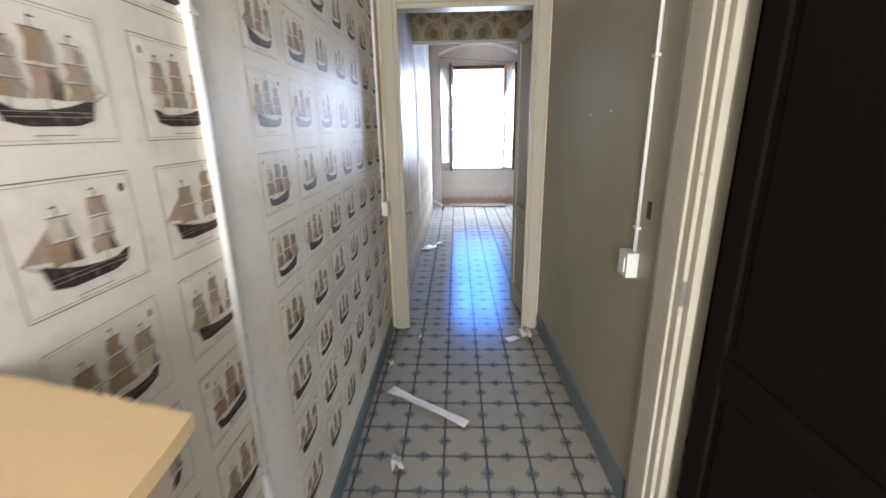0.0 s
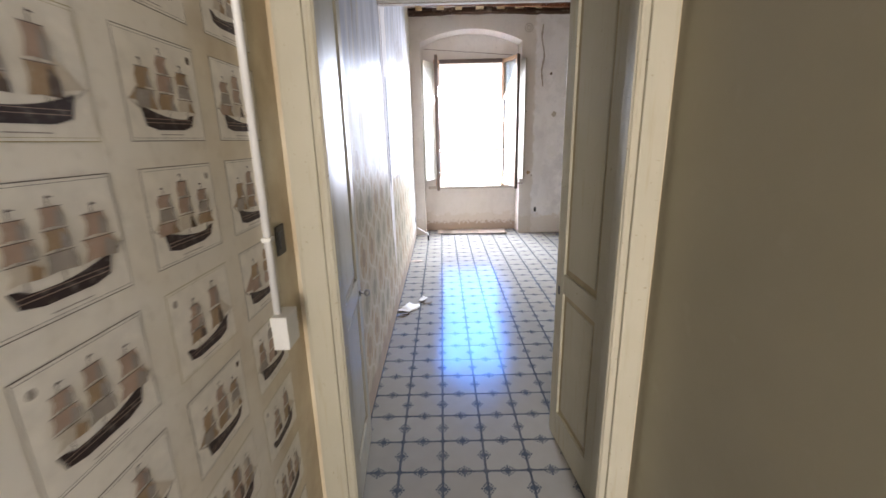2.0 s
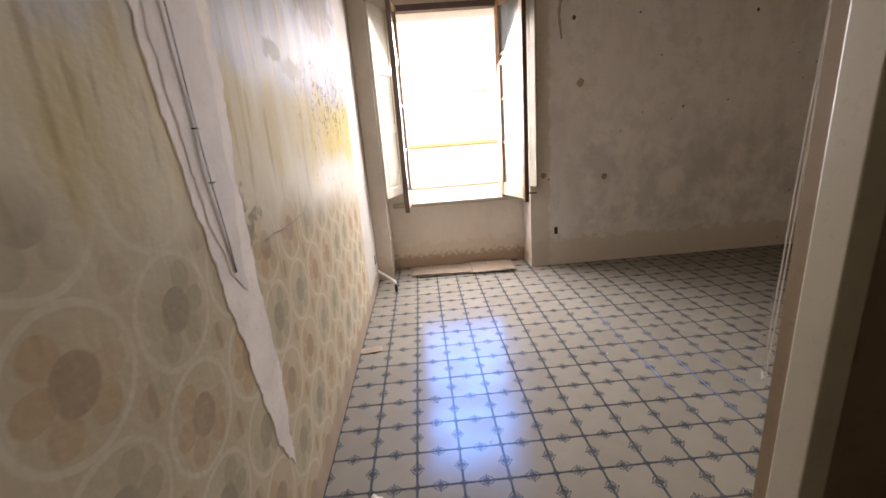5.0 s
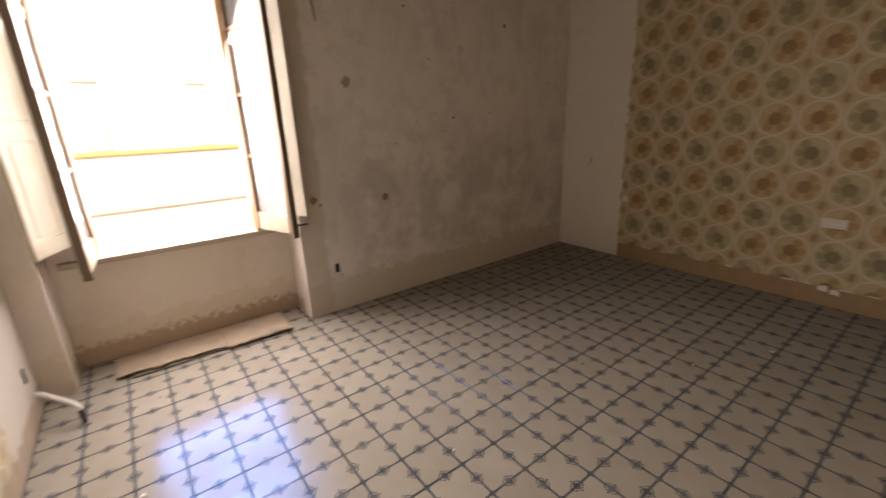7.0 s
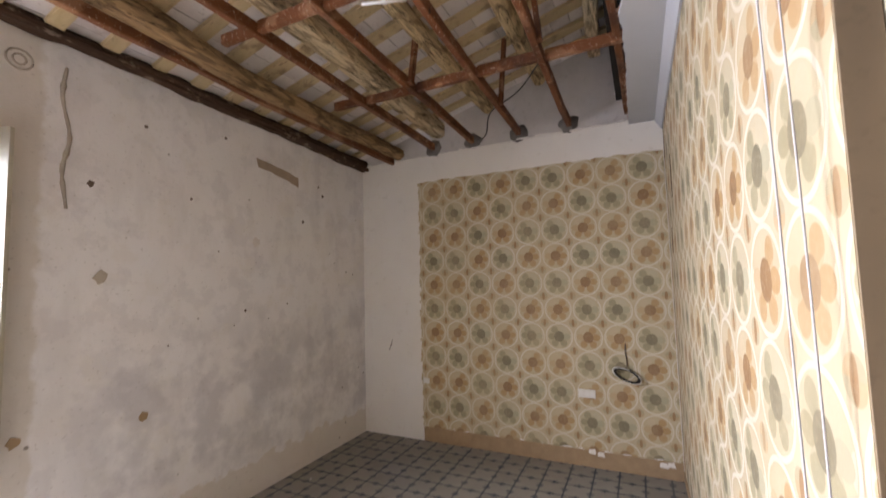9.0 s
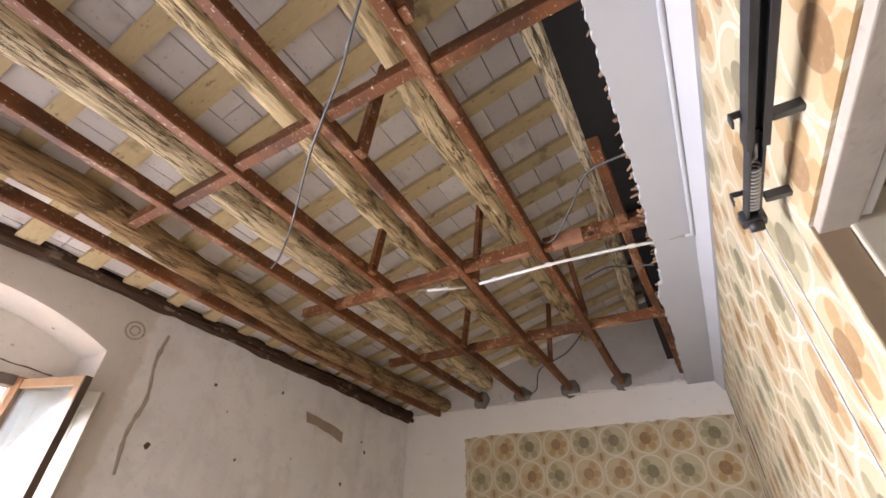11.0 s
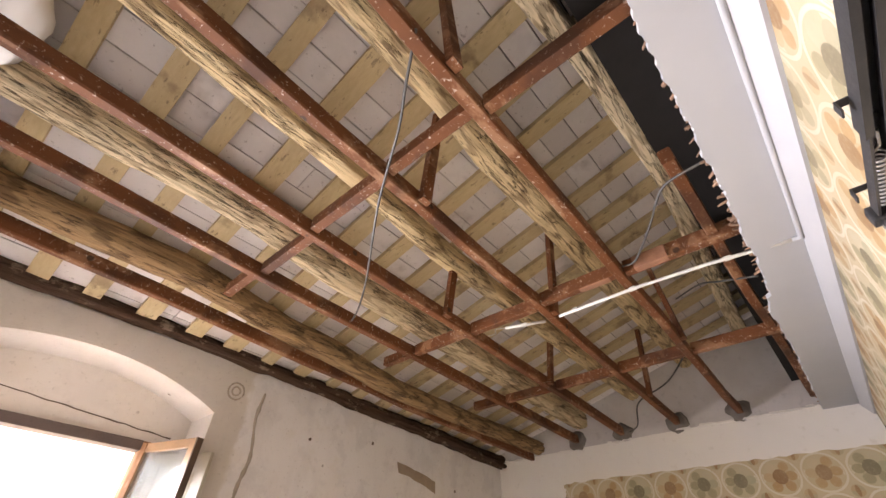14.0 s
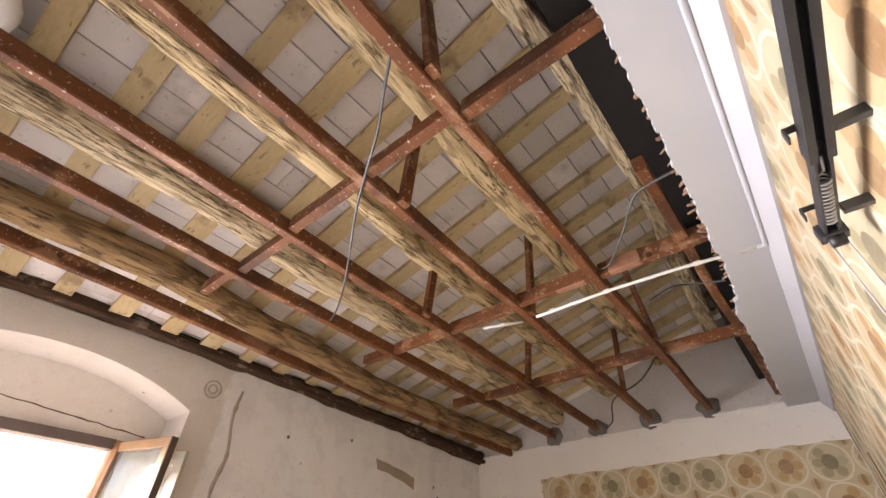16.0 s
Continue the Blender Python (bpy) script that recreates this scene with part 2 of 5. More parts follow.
def make_materials():
    M = {}
    # cement floor tiles: the print is laid out from each tile's own middle
    g = Paint("floor_tile", 0.2)
    cell = [g.mul(g.sub(g.m("FRACT", g.add(g.m("DIVIDE", v, 0.2), 0.5)), 0.5), 0.2) for v in (g.x, g.y)]
    a, b = g.m("ABSOLUTE", cell[0]), g.m("ABSOLUTE", cell[1])
    chance = g.m("FRACT", g.add(g.random(), g.island()))
    lo, hi = g.m("MINIMUM", a, b), g.sub(0.1, g.m("MAXIMUM", a, b))
    line = g.step(hi, 0.0065, 0.005)
    dot = g.step(g.add(g.sub(0.1, a), g.sub(0.1, b)), 0.022, 0.019)
    leaf = g.step(g.add(g.mul(hi, 1.0), g.mul(lo, 1.05)), 0.025, 0.022)

    def spot(h, l, r):
        dh, dl = g.sub(hi, h), g.sub(lo, l)
        return g.step(g.m("SQRT", g.add(g.mul(dh, dh), g.mul(dl, dl))), r, r * 0.75)
    ink = line
    for s in (dot, leaf, spot(0.028, 0.0, 0.006), spot(0.014, 0.022, 0.0055), spot(0.020, 0.012, 0.005), spot(0.006, 0.03, 0.005)):
        ink = g.m("MAXIMUM", ink, s)
    here = g.vec(g.add(g.x, g.mul(chance, 37.0)), g.add(g.y, g.mul(chance, 91.0)), 0.0)
    worn = g.step(g.noise(22, 3, here), 0.30, 0.62)
    base = g.mix(g.noise(9, 4, here), (0.268, 0.243, 0.203), (0.345, 0.316, 0.268))
    base = g.mix(g.mul(chance, 0.3), base, (0.195, 0.168, 0.13))
    base = g.mix(g.mul(g.step(g.noise(120, 2, here), 0.6, 0.8), 0.3), base, (0.30, 0.26, 0.21))
    c = g.mix(g.mul(ink, g.add(0.66, g.mul(worn, 0.3))), base, (0.062, 0.072, 0.086))
    M["tile"] = g.done(c, g.add(0.13, g.mul(g.noise(30, 3, here), 0.20)), g.add(g.noise(14, 3, here), g.mul(g.noise(160, 2, here), 0.25)), 0.06, 0.003, 0.0)
    g.bsdf.inputs["Roughness"].default_value = 0.6
    # thin patchy gloss over the cement, tinted blue to stand for reflected sky
    sky_gloss = g.tree.nodes.new("ShaderNodeBsdfGlossy")
    g.put(sky_gloss.inputs["Color"], (0.10, 0.37, 1.0))
    g.put(sky_gloss.inputs["Roughness"], g.add(0.10, g.mul(g.noise(30, 3, here), 0.16)))
    g.tree.links.new(g.bsdf.inputs["Normal"].links[0].from_socket, sky_gloss.inputs["Normal"])
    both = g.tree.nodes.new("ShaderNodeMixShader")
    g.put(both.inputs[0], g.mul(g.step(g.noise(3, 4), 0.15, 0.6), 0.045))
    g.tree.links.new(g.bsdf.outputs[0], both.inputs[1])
    g.tree.links.new(sky_gloss.outputs[0], both.inputs[2])
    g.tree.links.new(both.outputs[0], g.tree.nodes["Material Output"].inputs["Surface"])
    M["grout"] = simple("grout", (0.13, 0.12, 0.11), 0.8)
    # hall walls
    g = Paint("ship_paper_ground", 0.42)
    c = g.mix(g.noise(3.0, 5), (0.74, 0.70, 0.61), (0.84, 0.80, 0.71))
    c = g.mix(g.mul(g.step(g.noise(1.1, 4), 0.50, 0.72), 0.5), c, (0.56, 0.485, 0.36))
    c = g.mix(g.mul(g.step(g.noise(5.5, 6, None, 0.65), 0.50, 0.62), 0.3), c, (0.60, 0.555, 0.47))
    c = g.mix(g.mul(g.step(g.noise(34, 3), 0.52, 0.75), 0.2), c, (0.42, 0.37, 0.28))
    near_door = g.step(g.add(g.y, g.mul(g.sub(g.noise(2.5, 5), 0.5), 1.3)), 2.2, 2.85)
    c = g.mix(g.mul(near_door, 0.7), c, g.mix(g.step(g.noise(4, 5), 0.35, 0.65), (0.45, 0.33, 0.16), (0.66, 0.56, 0.37)))
    M["ship_ground"] = g.done(c, g.add(0.30, g.mul(g.noise(5, 3), 0.25)), g.add(g.noise(7, 3), g.mul(g.noise(90, 2), 0.3)), 0.15, 0.004, 0.15)
    g = Paint("hall_grey_paint", 0.4)
    c = g.mix(g.noise(2.2, 5), (0.25, 0.222, 0.158), (0.315, 0.285, 0.21))
    c = g.mix(g.mul(g.step(g.noise(11, 4), 0.60, 0.72), 0.12), c, (0.40, 0.37, 0.29))
    M["hall_grey"] = g.done(c, g.add(0.30, g.mul(g.noise(4, 3), 0.2)), g.add(g.noise(5, 4), g.mul(g.noise(60, 3), 0.35)), 0.16, 0.004)
    M["skirting"] = simple("skirting_paint", (0.13, 0.165, 0.175), 0.45, scale=6)
    g = Paint("trim_paint", 0.42)
    c = g.mix(g.noise(5, 4), (0.395, 0.366, 0.28), (0.485, 0.452, 0.355))
    streak = g.noise(7, 5, g.vec(g.mul(g.x, 5), g.mul(g.y, 5), g.mul(g.z, 0.5)))
    c = g.mix(g.mul(g.step(streak, 0.54, 0.72), 0.45), c, (0.36, 0.30, 0.19))
    c = g.mix(g.mul(g.step(g.noise(70, 3), 0.66, 0.74), 0.6), c, (0.22, 0.17, 0.10))
    M["trim"] = g.done(c, g.add(0.3, g.mul(g.noise(9, 3), 0.2)), g.add(streak, g.mul(g.noise(80, 2), 0.3)), 0.12, 0.003, 0.05)
    g = Paint("old_gilt_groove", 0.5)
    c = g.mix(g.noise(20, 4), (0.24, 0.18, 0.09), (0.40, 0.33, 0.20))
    M["groove"] = g.done(c, 0.5, g.noise(60, 3), 0.2, 0.002)
    # room walls
    M["paper_east"] = wallpaper("flower_wallpaper_east", "y", 0.0434, 0.012, 6.575)
    M["paper_south"] = wallpaper("flower_wallpaper_south", "x", -0.0135, 0.056)
    g = Paint("limewash", 0.8)
    c = g.mix(g.noise(2.5, 5), (0.70, 0.665, 0.62), (0.79, 0.76, 0.72))
    c = g.mix(g.mul(g.step(g.noise(16, 4), 0.6, 0.75), 0.3), c, (0.50, 0.45, 0.38))
    M["lime"] = g.done(c, None, g.add(g.noise(6, 4), g.mul(g.noise(70, 3), 0.4)), 0.25, 0.005)
    g = Paint("ceiling_plaster", 0.85)
    c = g.mix(g.noise(3, 4), (0.41, 0.42, 0.44), (0.48, 0.49, 0.51))
    M["ceil_plaster"] = g.done(c, None, g.noise(50, 3), 0.15, 0.003)
    # window wall: bared plaster with damp, glue shadows, holes
    g = Paint("stained_plaster", 0.8)
    c = g.mix(g.noise(1.7, 6), (0.745, 0.71, 0.70), (0.84, 0.815, 0.815))
    tall = g.vec(g.mul(g.x, 2.2), g.y, g.mul(g.z, 0.8))
    c = g.mix(g.mul(g.step(g.noise(2.3, 5, tall), 0.48, 0.70), 0.35), c, (0.59, 0.55, 0.54))
    c = g.mix(g.mul(g.step(g.noise(5.5, 7, None, 0.65), 0.50, 0.60), 0.25), c, (0.53, 0.50, 0.51))
    c = g.mix(g.mul(g.step(g.noise(3.1, 6, None, 0.6), 0.55, 0.63), 0.5), c, (0.74, 0.70, 0.665))
    wob = g.mul(g.sub(g.noise(5, 5), 0.5), 0.5)
    damp = g.mul(g.step(g.add(g.z, wob), 1.6, 1.1), g.step(g.add(g.z, wob), 0.25, 0.5))
    damp = g.mul(damp, g.mul(g.step(g.noise(4.5, 6), 0.36, 0.62), g.step(g.x, 1.4, 1.9)))
    c = g.mix(g.mul(damp, 0.5), c, (0.43, 0.40, 0.415))
    bare = g.step(g.add(g.z, g.mul(g.sub(g.noise(9, 5), 0.5), 0.35)), 0.30, 0.26)
    c = g.mix(g.mul(bare, 0.75), c, (0.64, 0.57, 0.50))
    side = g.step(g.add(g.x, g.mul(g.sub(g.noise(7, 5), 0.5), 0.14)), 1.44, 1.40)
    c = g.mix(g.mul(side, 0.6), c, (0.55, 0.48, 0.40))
    foot = g.mul(g.step(g.add(g.z, g.mul(g.sub(g.noise(22, 5), 0.5), 0.25)), 0.17, 0.10), g.step(g.y, 8.2, 8.3))
    c = g.mix(g.mul(foot, 0.7), c, (0.30, 0.19, 0.12))
    specks = g.mul(g.step(g.cells(7.0), 0.10, 0.05), g.step(g.noise(3, 2), 0.55, 0.6))
    c = g.mix(g.mul(specks, 0.8), c, (0.16, 0.12, 0.09))
    fine = g.step(g.noise(48, 4), 0.62, 0.72)
    c = g.mix(g.mul(fine, 0.25), c, (0.26, 0.21, 0.17))
    M["north"] = g.done(c, None, g.add(g.add(g.noise(4, 6), g.mul(bare, 0.25)), g.mul(g.noise(60, 4), 0.4)), 0.3, 0.006)
    # long side wall: paper below, washed out and mouldy under the roof's leaks
    g = Paint("water_stained_wallpaper", 0.3)
    paper = flower_paper(g, g.add(g.y, 0.07), g.add(g.z, 0.02))
    paper = g.mix(0.30, paper, (0.74, 0.67, 0.55))
    runs = g.noise(3.2, 5, g.vec(g.x, g.mul(g.y, 2.2), g.mul(g.z, 0.35)))
    wob = g.mul(g.sub(g.noise(3.0, 5), 0.5), 0.42)
    high = g.add(g.z, wob)
    wash = g.step(g.add(high, g.mul(g.sub(g.y, 5.6), 0.12)), 1.10, 1.32)
    far = g.step(g.add(g.y, wob), 5.7, 6.5)
    yellow = g.mix(g.step(runs, 0.36, 0.60), (0.62, 0.52, 0.31), (0.72, 0.65, 0.49))
    yellow = g.mix(g.mul(far, 0.75), yellow, (0.62, 0.47, 0.15))
    low = g.mix(runs, (0.62, 0.57, 0.47), (0.76, 0.71, 0.61))
    faded = g.mix(g.step(high, 1.22, 1.42), low, yellow)
    # washed-out upper zone; its bluish white paints in the sky's reflection
    white = g.mix(g.step(runs, 0.35, 0.65), (0.48, 0.485, 0.52), (0.66, 0.66, 0.69))
    faded = g.mix(g.step(high, 1.60, 1.74), faded, white)
    c = g.mix(wash, paper, faded)
    pale_runs = g.step(g.noise(6, 4, g.vec(g.x, g.mul(g.y, 2.6), g.mul(g.z, 0.35))), 0.56, 0.62)
    c = g.mix(g.mul(g.mul(pale_runs, wash), 0.45), c, (0.66, 0.60, 0.48))

    def patch(y, z, sy, sz, lo, hi):
        dy, dz = g.m("DIVIDE", g.sub(g.y, y), sy), g.m("DIVIDE", g.sub(g.z, z), sz)
        r = g.m("SQRT", g.add(g.mul(dy, dy), g.mul(dz, dz)))
        return g.step(g.add(r, g.mul(g.sub(g.noise(11, 6, None, 0.7), 0.5), 2.6)), hi, lo)
    stain = g.m("MAXIMUM", patch(5.74, 1.80, 0.11, 0.045, 0.7, 1.0), patch(5.97, 1.76, 0.16, 0.05, 0.7, 1.0))
    stain = g.m("MAXIMUM", stain, g.mul(patch(6.6, 2.25, 0.7, 0.25, 0.6, 1.1), 0.7))
    c = g.mix(g.mul(stain, 0.8), c, (0.22, 0.175, 0.14))
    band = g.mul(patch(6.75, 1.68, 0.75, 0.20, 0.5, 1.2), g.step(g.noise(34, 5, None, 0.75), 0.52, 0.60))
    c = g.mix(g.mul(band, 0.95), c, (0.06, 0.05, 0.04))
    band = g.mul(patch(6.7, 1.45, 0.8, 0.3, 0.5, 1.2), g.step(g.noise(26, 4, None, 0.7), 0.61, 0.66))
    c = g.mix(g.mul(band, 0.8), c, (0.12, 0.10, 0.06))
    spots = g.mul(patch(5.22, 1.24, 0.16, 0.10, 0.5, 1.1), g.step(g.noise(18, 5), 0.46, 0.56))
    c = g.mix(g.mul(spots, 0.7), c, (0.22, 0.19, 0.11))
    drips = g.mul(g.step(g.noise(5, 5, g.vec(g.x, g.mul(g.y, 4.0), g.mul(g.z, 0.6))), 0.57, 0.66), g.step(high, 0.7, 1.2))
    c = g.mix(g.mul(drips, 0.5), c, (0.38, 0.29, 0.16))
    edge = g.add(g.y, g.mul(g.sub(g.noise(6, 4), 0.5), 0.16))
    c = g.mix(g.step(edge, 7.36, 7.38), c, g.mix(g.noise(4, 4), (0.58, 0.54, 0.48), (0.69, 0.66, 0.61)))
    base = g.step(g.add(g.z, g.mul(g.sub(g.noise(14, 4), 0.5), 0.12)), 0.15, 0.11)
    c = g.mix(g.mul(base, 0.8), c, (0.44, 0.34, 0.26))
    rough = g.mix(g.step(edge, 7.36, 7.4), g.add(0.26, g.mul(g.noise(5, 4), 0.30)), 0.7)
    M["west"] = g.done(c, rough, g.add(g.add(g.noise(3, 5), g.mul(runs, 0.8)), g.mul(g.noise(50, 3), 0.25)), 0.32, 0.012, 0.035)
    sheen = g.m("MAXIMUM", g.mul(g.step(high, 1.60, 1.85), 0.8), patch(6.5, 1.22, 0.5, 0.13, 0.5, 1.3))
    g.put(g.bsdf.inputs["Specular IOR Level"], g.add(0.004, g.mul(sheen, 0.014)))
    M["torn"] = simple("torn_plaster", (0.85, 0.775, 0.715), 0.8, scale=7, vary=0.3, bump=0.4)
    M["torn_grey"] = simple("torn_cement", (0.74, 0.68, 0.64), 0.8, scale=9, vary=0.25, bump=0.4)
    M["skirt_stain"] = simple("bare_skirting_line", (0.36, 0.24, 0.135), 0.75, scale=12, vary=0.3, bump=0.3)
    # roof
    def log_wood(name, pale, brown, share):
        g = Paint(name, 0.8)
        along = g.vec(g.mul(g.x, 0.9), g.mul(g.y, 9), g.mul(g.z, 9))
        grain = g.noise(5, 6, along)
        c = g.mix(g.step(grain, 0.34, 0.58), tuple(v * 0.72 for v in pale), pale)
        bark = g.step(g.add(g.noise(1.5, 6, g.vec(g.x, g.mul(g.y, 4), g.mul(g.z, 4)), 0.65), g.mul(g.sub(grain, 0.5), 0.3)), 0.66 - share, 0.74 - share)
        c = g.mix(g.mul(bark, 0.85), c, g.mix(grain, tuple(v * 0.5 for v in brown), tuple(v * 1.5 for v in brown)))
        rings = g.wave(2.2, 9.0, g.vec(g.mul(g.x, 0.35), g.mul(g.y, 5), g.mul(g.z, 5)), 3)
        c = g.mix(g.mul(g.step(rings, 0.82, 0.95), 0.55), c, brown)
        cut = g.m("ABSOLUTE", g.sub(g.noise(3.2, 5, g.vec(g.mul(g.x, 0.7), g.mul(g.y, 7), g.mul(g.z, 7)), 0.6), 0.5))
        crack = g.mul(g.step(cut, 0.022, 0.008), g.step(g.noise(2, 3), 0.40, 0.5))
        holes = g.step(g.noise(40, 4, g.vec(g.mul(g.x, 0.2), g.mul(g.y, 1.8), g.mul(g.z, 1.8))), 0.63, 0.69)
        dark = g.m("MAXIMUM", crack, g.mul(holes, g.step(g.noise(2.2, 4), 0.54, 0.66)))
        c = g.mix(g.mul(dark, 0.75), c, (0.045, 0.028, 0.017))
        fleck = g.noise(62, 4, g.vec(g.mul(g.x, 0.11), g.mul(g.y, 1.15), g.mul(g.z, 1.15)), 0.7)
        worm = g.mul(g.step(fleck, 0.565, 0.60), g.step(g.noise(3.4, 4), 0.42, 0.58))
        c = g.mix(g.mul(worm, 0.55), c, tuple(v * 0.6 for v in brown))
        knots = g.step(g.cells(2.3), 0.075, 0.05)
        c = g.mix(g.mul(knots, 0.6), c, (0.16, 0.10, 0.055))
        return g.done(c, None, g.add(g.add(grain, g.mul(g.add(dark, worm), -0.8)), g.mul(bark, 0.5)), 0.9, 0.016, 0.15)
    M["log"] = log_wood("old_log", (0.66, 0.50, 0.285), (0.17, 0.10, 0.05), 0.02)
    M["log_pale"] = log_wood("pale_hewn_log", (0.76, 0.615, 0.40), (0.24, 0.15, 0.08), -0.01)
    M["log_dark"] = log_wood("dark_log", (0.36, 0.23, 0.12), (0.085, 0.05, 0.026), 0.07)
    g = Paint("dark_wall_plate", 0.8)
    along = g.vec(g.mul(g.x, 1.2), g.mul(g.y, 10), g.mul(g.z, 10))
    c = g.mix(g.noise(5, 6, along), (0.03, 0.018, 0.012), (0.12, 0.068, 0.045))
    c = g.mix(g.mul(g.step(g.noise(9, 5, g.vec(g.mul(g.x, 0.6), g.y, g.z), 0.7), 0.56, 0.64), 0.7), c, (0.30, 0.23, 0.18))
    M["plate"] = g.done(c, None, g.noise(6, 6, along), 0.9, 0.014, 0.1)
    g = Paint("roof_batten", 0.75)
    along = g.vec(g.mul(g.x, 10), g.mul(g.y, 1.2), g.mul(g.z, 10))
    grain = g.noise(6, 5, along)
    c = g.mix(grain, (0.44, 0.32, 0.165), (0.64, 0.51, 0.30))
    c = g.mix(g.mul(g.random(), 0.45), c, (0.44, 0.34, 0.21))
    c = g.mix(g.mul(g.step(g.noise(5, 5), 0.57, 0.68), 0.6), c, (0.16, 0.095, 0.05))
    c = g.mix(g.mul(g.step(g.noise(26, 4, g.vec(g.mul(g.x, 1.5), g.mul(g.y, 0.4), g.z), 0.7), 0.60, 0.66), 0.6), c, (0.11, 0.065, 0.035))
    M["batten"] = g.done(c, None, grain, 0.4, 0.005)
    g = Paint("roof_tile", 0.85)
    c = g.mix(g.island(), (0.58, 0.53, 0.51), (0.72, 0.675, 0.66))
    c = g.mix(g.mul(g.step(g.noise(7, 5), 0.5, 0.7), 0.5), c, (0.58, 0.54, 0.52))
    c = g.mix(g.mul(g.step(g.noise(3, 4), 0.58, 0.7), 0.5), c, (0.27, 0.22, 0.2))
    c = g.mix(g.mul(g.step(g.noise(38, 4, None, 0.7), 0.62, 0.68), 0.5), c, (0.22, 0.17, 0.15))
    M["roof_tile"] = g.done(c, None, g.noise(30, 4), 0.3, 0.004)
    g = Paint("red_oxide_paint", 0.45)
    c = g.mix(g.noise(6, 4), (0.10, 0.036, 0.015), (0.215, 0.08, 0.033))
    c = g.mix(g.mul(g.step(g.noise(7, 5, g.vec(g.mul(g.x, 0.5), g.y, g.z), 0.65), 0.54, 0.62), 0.6), c, (0.37, 0.20, 0.115))
    chip = g.step(g.noise(70, 4, None, 0.72), 0.615, 0.65)
    c = g.mix(g.mul(chip, 0.85), c, (0.62, 0.50, 0.41))
    c = g.mix(g.mul(g.step(g.noise(3.3, 5), 0.52, 0.64), 0.65), c, (0.055, 0.025, 0.016))
    c = g.mix(g.mul(g.step(g.cells(5), 0.09, 0.06), 0.8), c, (0.03, 0.018, 0.012))
    M["red"] = g.done(c, g.add(0.55, g.mul(g.noise(12, 3), 0.2)), g.add(g.noise(14, 4), chip), 0.35, 0.003, 0.2)
    M["raw_red"] = simple("bared_red_wood", (0.34, 0.16, 0.095), 0.6, scale=22, vary=0.45, bump=0.4)
    # near-black base colour stands in for the dark roof void
    M["void"] = simple("void_black", (0.013, 0.010, 0.008), 0.9, scale=4, vary=0.4)
    M["grey_lime"] = simple("grey_limewash", (0.55, 0.52, 0.51), 0.85, scale=3, vary=0.25, bump=0.3)
    M["lath"] = simple("broken_reed_lath", (0.34, 0.20, 0.13), 0.85, scale=30, vary=0.5, bump=0.6)
    M["cement"] = simple("cement_daub", (0.17, 0.155, 0.145), 0.9, scale=20, vary=0.35, bump=0.6)
    # joinery, metal, odds and ends
    g = Paint("varnished_window_wood", 0.5)
    along = g.vec(g.mul(g.x, 10), g.mul(g.y, 10), g.mul(g.z, 1.0))
    grain = g.noise(5, 5, along)
    c = g.mix(grain, (0.20, 0.09, 0.042), (0.42, 0.22, 0.11))
    c = g.mix(g.mul(g.step(g.noise(6, 5), 0.58, 0.68), 0.6), c, (0.56, 0.48, 0.38))
    M["window_wood"] = g.done(c, None, grain, 0.3, 0.003)
    M["frame_wood"] = simple("shaded_frame_wood", (0.10, 0.07, 0.06), 0.65, scale=9, vary=0.35, bump=0.35)
    M["leaf_paint"] = simple("worn_tan_leaf_paint", (0.42, 0.27, 0.165), 0.5, scale=8, vary=0.3, bump=0.25)
    M["shutter"] = simple("shutter_cream_paint", (0.50, 0.455, 0.36), 0.4, scale=6)
    M["edge_brown"] = simple("brown_leaf_edge", (0.115, 0.075, 0.05), 0.55, scale=9, vary=0.3)
    M["sill"] = simple("sill_plaster", (0.42, 0.36, 0.30), 0.8, scale=8, vary=0.3, bump=0.4)
    g = Paint("dusty_glass", 0.06)
    g.bsdf.inputs["Transmission Weight"].default_value = 0.82
    g.bsdf.inputs["IOR"].default_value = 1.45
    M["glass"] = g.done((0.86, 0.90, 0.92), g.add(0.04, g.mul(g.noise(9, 3), 0.2)))
    M["rail"] = simple("anthracite_rail", (0.085, 0.085, 0.09), 0.35, 0.6, scale=25)
    M["spring"] = simple("bright_spring_steel", (0.50, 0.50, 0.50), 0.3, 0.9, scale=30)
    M["pvc"] = simple("white_pvc", (0.70, 0.69, 0.66), 0.35, scale=10, vary=0.1)
    M["switch_white"] = simple("switch_white_plastic", (0.66, 0.65, 0.61), 0.3, scale=12, vary=0.1)
    M["black"] = simple("black_plastic", (0.02, 0.018, 0.017), 0.4, scale=25)
    M["cable_grey"] = simple("grey_cable_sheath", (0.075, 0.072, 0.07), 0.5, scale=20)
    M["steel"] = simple("dull_steel", (0.36, 0.35, 0.33), 0.35, 0.8, scale=25)
    M["brass"] = simple("worn_brass", (0.45, 0.36, 0.2), 0.3, 0.8, scale=30)
    M["cardboard"] = simple("cardboard_sheet", (0.37, 0.285, 0.215), 0.75, scale=9, vary=0.3, bump=0.2)
    M["box_top"] = simple("pale_chipboard", (0.70, 0.50, 0.27), 0.5, scale=5, vary=0.12)
    M["scrap"] = simple("torn_paper", (0.66, 0.62, 0.57), 0.7, scale=16, vary=0.2)
    # near-black puts the unlit room's darkness into the colour
    M["dark_room"] = simple("unlit_room_black", (0.010, 0.007, 0.006), 0.9, scale=3, vary=0.3)
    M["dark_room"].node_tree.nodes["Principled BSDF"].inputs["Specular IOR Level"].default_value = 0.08
